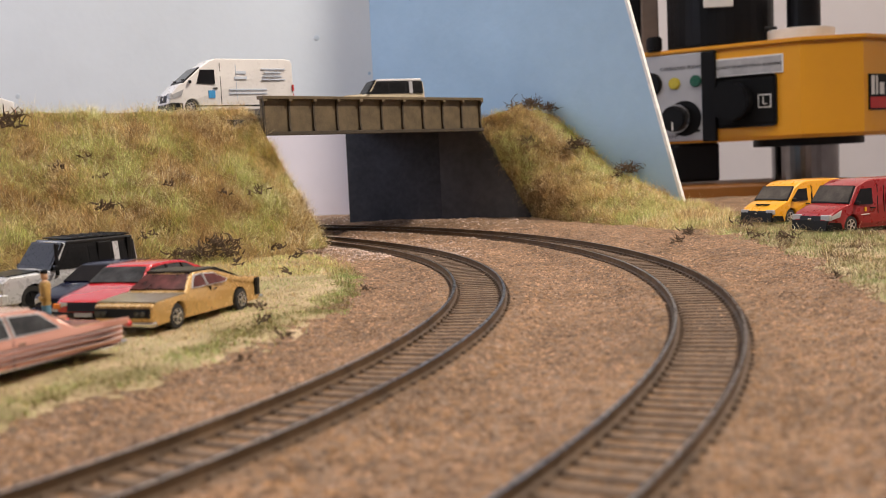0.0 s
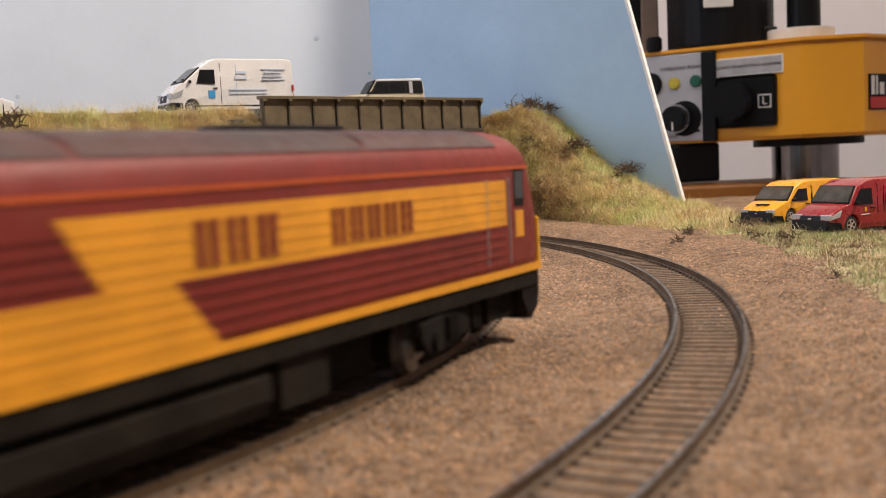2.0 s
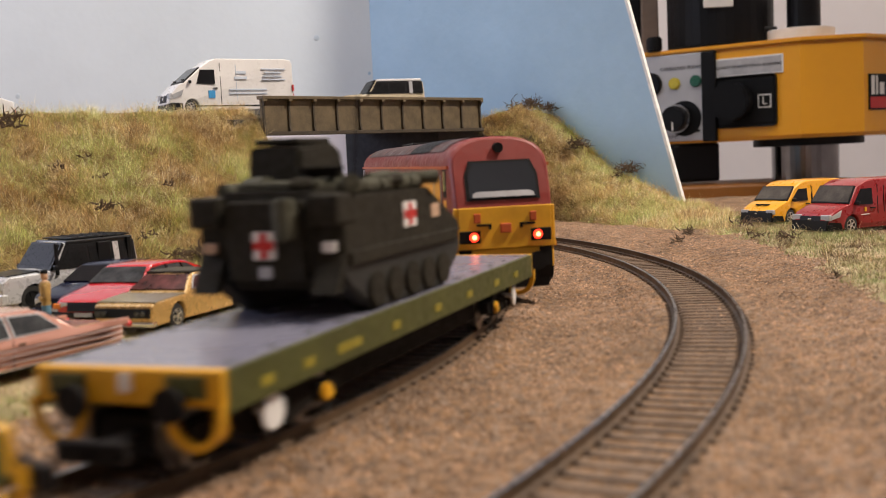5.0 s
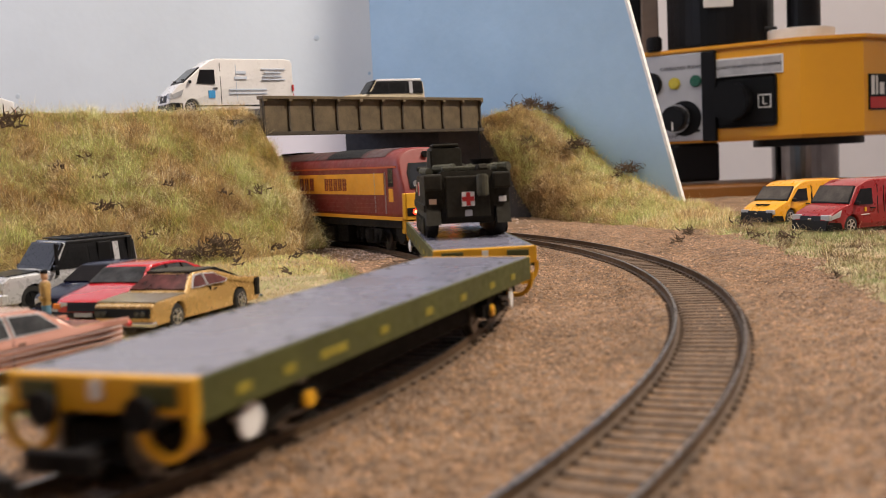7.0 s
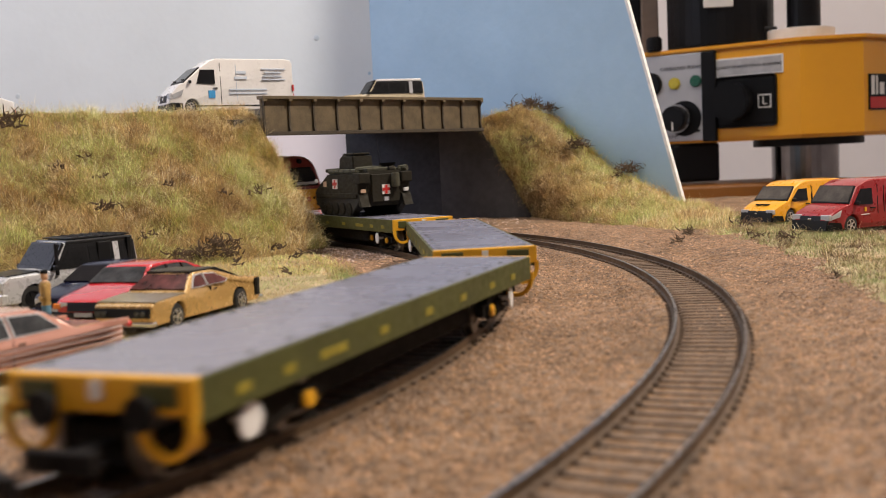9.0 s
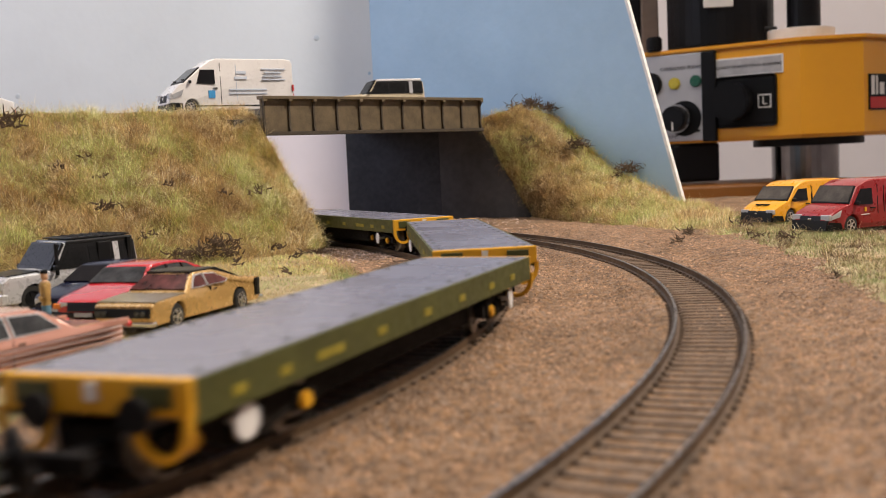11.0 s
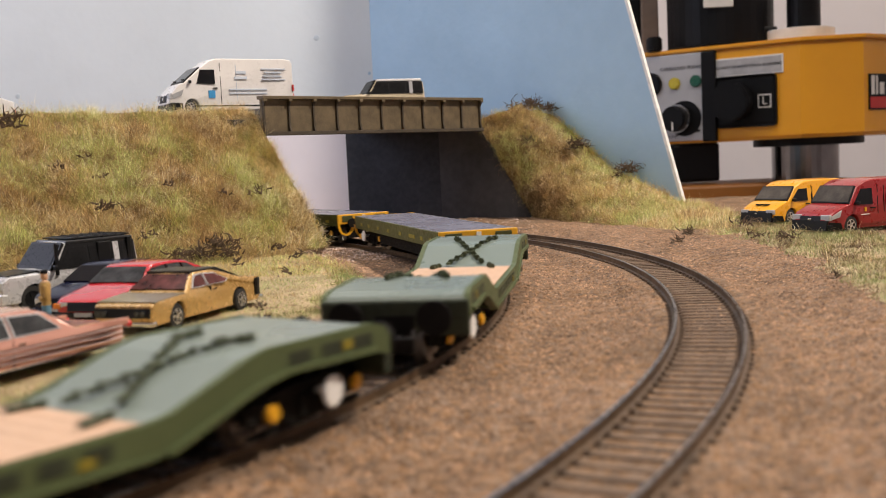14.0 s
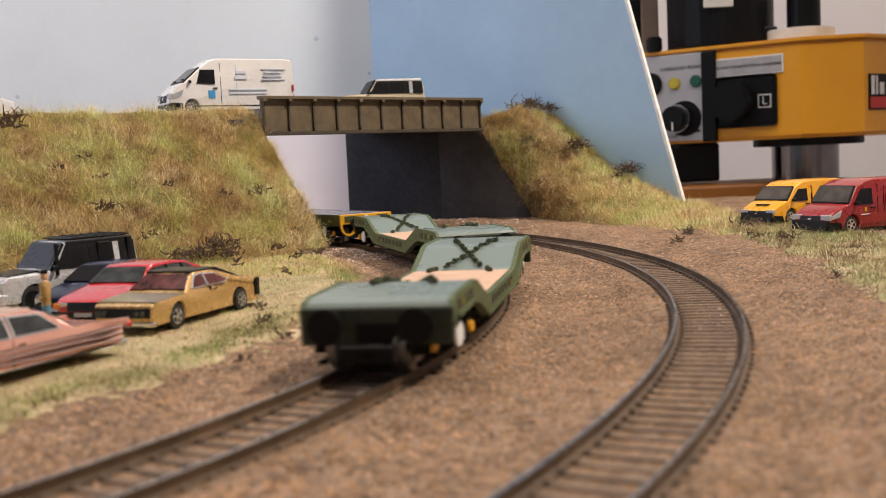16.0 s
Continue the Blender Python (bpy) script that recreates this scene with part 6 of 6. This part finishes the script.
def chain_of(p, q, k, parent):
    """A lashing chain laid between two points, link by link."""
    bm = bmesh.new()
    p, q = Vector(p), Vector(q)
    for i in range(k):
        c = p.lerp(q, (i + 0.5) / k)
        CYL(0.95, 0.7, (c.x + random.uniform(-0.3, 0.3), c.y + random.uniform(-0.3, 0.3), c.z + 0.45), "z" if i % 2 else "x", 6, bm=bm)
    part("lashing_chain", bm, CHAIN, parent, "dark green lashing chain")


def bogie_well_wagon():
    t = thing("well_wagon", "empty army green well wagon with tan planked floor and chains", "railway wagon", group="well wagons")
    top = [(-84, 13.6), (-82.6, 15.4), (-79, 16.3), (-53, 16.3), (-48.5, 15.4), (-33, 10.2), (-28.5, 9.4), (28.5, 9.4), (33, 10.2), (48.5, 15.4), (53, 16.3), (79, 16.3), (82.6, 15.4), (84, 13.6)]
    low = [(84, 10.0), (80, 11.4), (57, 11.8), (50, 10.6), (33, 5.0), (29, 4.6), (-29, 4.6), (-33, 5.0), (-50, 10.6), (-57, 11.8), (-80, 11.4), (-84, 10.0)]
    part("deck", PRISM(top + [(x, z + 2.6) for x, z in low], "y", -15.6, 15.6), GREENDECK, t, "army green stepped deck with painted sheen")
    n = 14
    for k in range(n):
        x = -28.6 + 57.2 * (k + 0.5) / n
        part("plank", B(x - 1.97, x + 1.97, -15.2, 15.2, 9.3, 9.9, 0.12), TAN, t)
    for sd in (-1, 1):
        ya, yb = sorted((sd * 15.4, sd * 16.9))
        side = part("side_frame", PRISM([(x, z + 0.25) for x, z in top] + low, "y", ya, yb, bev=0.2), GREEN, t, "army green side frame")
        # Thin dark plates paint the shade of pressed recesses.
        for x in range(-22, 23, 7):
            part("frame_recess", B(x - 2.2, x + 2.2, *sorted((sd * 16.8, sd * 17.05)), 6.6, 8.8), GREENDARK, side, "recess painted as dark shade on the frame")
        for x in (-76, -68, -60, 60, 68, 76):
            part("frame_recess", B(x - 2.6, x + 2.6, *sorted((sd * 16.8, sd * 17.0)), 12.8, 15.0), GREENDARK, side, "recess painted as dark shade on the frame")
        for x in (-72, 18, 72):
            z = 13.2 if abs(x) > 50 else 6.2
            part("data_patch", B(x - 1.2, x + 1.2, *sorted((sd * 16.85, sd * 17.15)), z, z + 1.6), DULLMARK, side, "dull yellow marking")
        for s2 in (-1, 1):
            bm = PRISM([(s2 * 31, 5.2), (s2 * 50, 11.4), (s2 * 57, 12.5), (s2 * 80, 12.2), (s2 * 80, 11.3), (s2 * 57, 11.6), (s2 * 50.4, 10.4), (s2 * 32, 4.4)], "y", *sorted((sd * 15.2, sd * 17.6)))
            part("lower_flange", bm, GREEN, t)
    part("lower_flange", PRISM([(-30, 5.4), (30, 5.4), (30, 4.6), (-30, 4.6)], "y", -17.4, 17.4), GREEN, t)
    for fx in (-1, 1):
        # End faces get the dark green as painted shade.
        part("headstock", B(*sorted((fx * 82.2, fx * 84.4)), -16.8, 16.8, 6.4, 14.6, 0.6), GREENDARK, t, "army green headstock darkened for shade")
        part("headstock_recess", B(*sorted((fx * 84.2, fx * 84.6)), -4.5, 4.5, 6.8, 11.2, 0.2), BLACK, t)
        buffers(t, fx * 84, 11.2, fx, 9.8, 3.9)
        coupling(t, fx * 82, fx)
        chain_of((fx * 60, 7, 16.5), (fx * 53, 5, 16.6), 5, t)
        chain_of((fx * 53, 5, 16.6), (fx * 32, -6, 10.6), 13, t)
        chain_of((fx * 59, -8, 16.5), (fx * 53, -6, 16.6), 5, t)
        chain_of((fx * 53, -6, 16.6), (fx * 30, 6, 10.2), 14, t)
        chain_of((fx * 29, 8, 10.0), (fx * 23, 10, 10.0), 5, t)
        chain_of((fx * 29, -8, 10.0), (fx * 22, -10, 10.0), 5, t)
    turn = math.degrees(math.asin(67 / 438))
    bogie(t, 65, turn, 13.0, 5.6, 11.4, WARNY, 2.0)
    bogie(t, -65, -turn, 13.0, 5.6, 11.4, WARNY, -2.0)
    return t


FLAT = bogie_flat_wagon()
WELL = bogie_well_wagon()


def copy_wagon(src):
    ax = {a: (x, r) for a, x, r in AXLES}
    ob = copy_thing(src, Matrix())
    for o, c in zip(src.children_recursive, ob.children_recursive):
        if o in ax:
            AXLES.append((c, *ax[o]))
    return ob


wagons = [FLAT] + [copy_wagon(FLAT) for _ in range(3)] + [WELL, copy_wagon(WELL)]


def make_carrier():
    """The tracked ambulance lashed on the first flat wagon."""
    t = thing("armoured_carrier", "dark green tracked model ambulance with red crosses, on the flat wagon", "armoured vehicle")
    hull = [(-33, 11), (-34, 20), (-33, 27.5), (12, 27.5), (31, 17.5), (34, 12), (29, 6), (-30, 6)]
    part("hull", PRISM(hull, "y", -11.5, 11.5, bev=0.5), ARMY, t, "dark green box hull")
    for sd in (-1, 1):
        up = [(-33, 13), (-33, 26), (11, 26), (30, 16.5), (32, 13)]
        part("side_box", PRISM(up, "y", *sorted((sd * 11, sd * 18.2)), bev=0.5), ARMY, t, "dark green upper side")
        tr = [(-31, 7), (-33, 10), (-31.5, 13), (30, 13), (32.5, 10), (30, 6.5), (20, 0), (-20, 0)]
        trk = part("track_run", PRISM(tr, "y", *sorted((sd * 12.2, sd * 17.8)), bev=0.6), ARMYBLK, t, "black crawler track")
        for k in range(5):
            part("road_wheel", CYL(4.0, 1.2, (-19 + k * 9.4, sd * 18.1, 4.6), "y", 18, bev=0.3), ARMY, trk)
        part("side_skirt", B(-31, 29, *sorted((sd * 17.6, sd * 18.8)), 11.2, 14.2, 0.3), ARMY, t)
        part("stowage_bin", B(-36, -27, *sorted((sd * 11, sd * 18.6)), 20, 26.6, 0.8), ARMY, t, "stowage bin")
        for k in range(5):
            part("canvas_roll", CYL(1.7, 8, (-24 + k * 8, sd * 15.5, 27.6), "x", 10, bev=0.5), CANVAS, t, "rolled canvas")
        s = part("cross_panel", B(-4.0, 3.0, *sorted((sd * 18.0, sd * 18.4)), 17, 23), WHITEP, t, "white panel with a red cross")
        part("red_cross", B(-3.6, 2.6, *sorted((sd * 18.3, sd * 18.6)), 19.1, 21.0), REDP, s, "red cross bar")
        part("red_cross", B(-1.45, 0.45, *sorted((sd * 18.3, sd * 18.62)), 17.3, 22.7), REDP, s, "red cross bar")
        part("tan_patch", B(12.5, 17.5, *sorted((sd * 18.0, sd * 18.3)), 18.2, 21.6), TAN, t, "tan panel")
        part("mudguard", PRISM([(-37, 6), (-33, 14), (-31, 14), (-34.5, 6)], "y", *sorted((sd * 12, sd * 18))), ARMY, t)
        part("tail_marker", B(-34.2, -33.0, *sorted((sd * 13.4, sd * 16.6)), 14.4, 16.6, 0.2), TAN if sd > 0 else WHITEP, t)
    part("rear_door", B(-35.0, -33.0, -9.5, 9.5, 8.5, 25.5, 0.5), ARMY, t, "rear door")
    s = part("cross_panel", B(-35.5, -34.9, -2.7, 2.7, 13.2, 19.0), WHITEP, t, "white panel with a red cross")
    part("red_cross", B(-35.8, -35.4, -2.5, 2.5, 15.2, 17.0), REDP, s, "red cross bar")
    part("red_cross", B(-35.82, -35.4, -0.85, 0.85, 13.4, 18.8), REDP, s, "red cross bar")
    part("number_panel", B(-35.6, -34.9, -1.5, 1.5, 9.2, 11.6), BLIND, t, "pale plate with no lettering")
    part("jerry_can", CYL(2.6, 9, (-36.5, -6.2, 21.5), "z", 14, bev=0.6), CANVAS, t, "canvas-covered can")
    part("cupola", PRISM([(-20, 27), (-19, 37), (-4, 38), (0, 36), (2, 27)], "y", 0, 14, bev=0.8), ARMY, t, "square armoured cupola")
    part("cupola_rim", B(-18, -3, 1.2, 12.8, 37.6, 39.0, 0.5), ARMY, t, "hatch on the cupola")
    rng = random.Random(5)
    for k in range(16):
        x, y = rng.uniform(-33, 14), rng.uniform(-17, 17)
        r = rng.uniform(1.2, 2.4)
        ob = part("stowed_bundle", CYL(r, rng.uniform(5, 11), (0, 0, 0), "x", 9, r2=r * 0.8, bev=0.5), CANVAS if k % 3 else ARMY, t, "bundle lashed on the roof")
        ob.data.transform(Matrix.Translation(Vector((x, y, 28.4)) * 0.001) @ Matrix.Rotation(rng.uniform(0, 3.1), 4, "Z"))
    part("roof_rack", B(-30, -16, -11, 10, 27.2, 29.4, 0.6), CANVAS, t, "stowed canvas on the roof")
    part("roof_ring", CYL(4.0, 2.2, (-24, -8, 31.0), "z", 20, r2=5.6), BLACK, t, "open black hatch ring")
    bm = CYL(0.22, 20, (0, 0, 10), "z", 6)
    ob = part("aerial", bm, BLACK, t, "thin leaning aerial")
    ob.matrix_basis = pose(-0.012, -0.008, 0.023, 0, 12, 0)
    part("mirror", CYL(1.3, 0.6, (30, 17.5, 22), "x", 12), BLIND, t)
    for ob in t.children_recursive:
        if ob.name.startswith("aerial"):
            continue
        for v in ob.data.vertices:
            v.co.z *= 0.88
            v.co.y *= 0.84
    return t


carrier = make_carrier()


# ---- motion of the train ----
def on_curve(s, base, z=0.0, ahead=0.0):
    """Pose of a vehicle on the inner curve whose middle lies s millimetres along it, its bogies base apart."""
    x0, y0, _ = inner_path(s - base / 2)
    x1, y1, _ = inner_path(s + base / 2)
    h = math.atan2(y1 - y0, x1 - x0)
    x, y = (x0 + x1) / 2 + ahead * math.cos(h), (y0 + y1) / 2 + ahead * math.sin(h)
    return pose(x * 0.001, y * 0.001, z * 0.001, 0, 0, math.degrees(h))


KNOTS = [(0.0, -578.0), (0.5, -526.0), (1.0, -480.5), (1.5, -435.0), (2.0, -378.0), (3.0, -269.0), (3.5, -218.0), (4.0, -166.0), (7.0, 119.0), (9.0, 314.0), (11.5, 556.0), (13.5, 742.5), (16.0, 981.0)]


def travel(t):
    """Where the first wagon's front stands, in millimetres along the curve: a smooth line through the knots."""
    n = len(KNOTS)
    sl = []
    for i in range(n):
        a, b = KNOTS[max(0, i - 1)], KNOTS[min(n - 1, i + 1)]
        sl.append((b[1] - a[1]) / (b[0] - a[0]))
    i = max(0, min(n - 2, sum(1 for k in KNOTS if k[0] <= t) - 1))
    (t0, s0), (t1, s1) = KNOTS[i], KNOTS[i + 1]
    h = t1 - t0
    u = (t - t0) / h
    return (2 * u ** 3 - 3 * u ** 2 + 1) * s0 + (u ** 3 - 2 * u ** 2 + u) * h * sl[i] + (3 * u ** 2 - 2 * u ** 3) * s1 + (u ** 3 - u ** 2) * h * sl[i + 1]


def motions():
    ts = [i * 0.25 for i in range(65)]
    walk(loco, [(t, on_curve(travel(t) + 21 + 129, 172)) for t in ts])
    front = 0
    for w, L, gap, base in zip(wagons, (168,) * 6, (27, 27, 27, 23, 33, 27), (124,) * 4 + (130,) * 2):
        walk(w, [(t, on_curve(travel(t) - front - L / 2, base)) for t in ts])
        front += L + gap
    walk(carrier, [(t, on_curve(travel(t) - 84, 124, 16.55, -6.0)) for t in ts])
    # the wheels roll, less than a quarter turn from row to row
    n = 240
    for ax, x, r in AXLES:
        walk(ax, [(16.0 * i / n, pose(x * 0.001, 0, r * 0.001) @ Matrix.Rotation((travel(16.0 * i / n) - travel(0)) / r, 4, "Y")) for i in range(n + 1)])


motions()
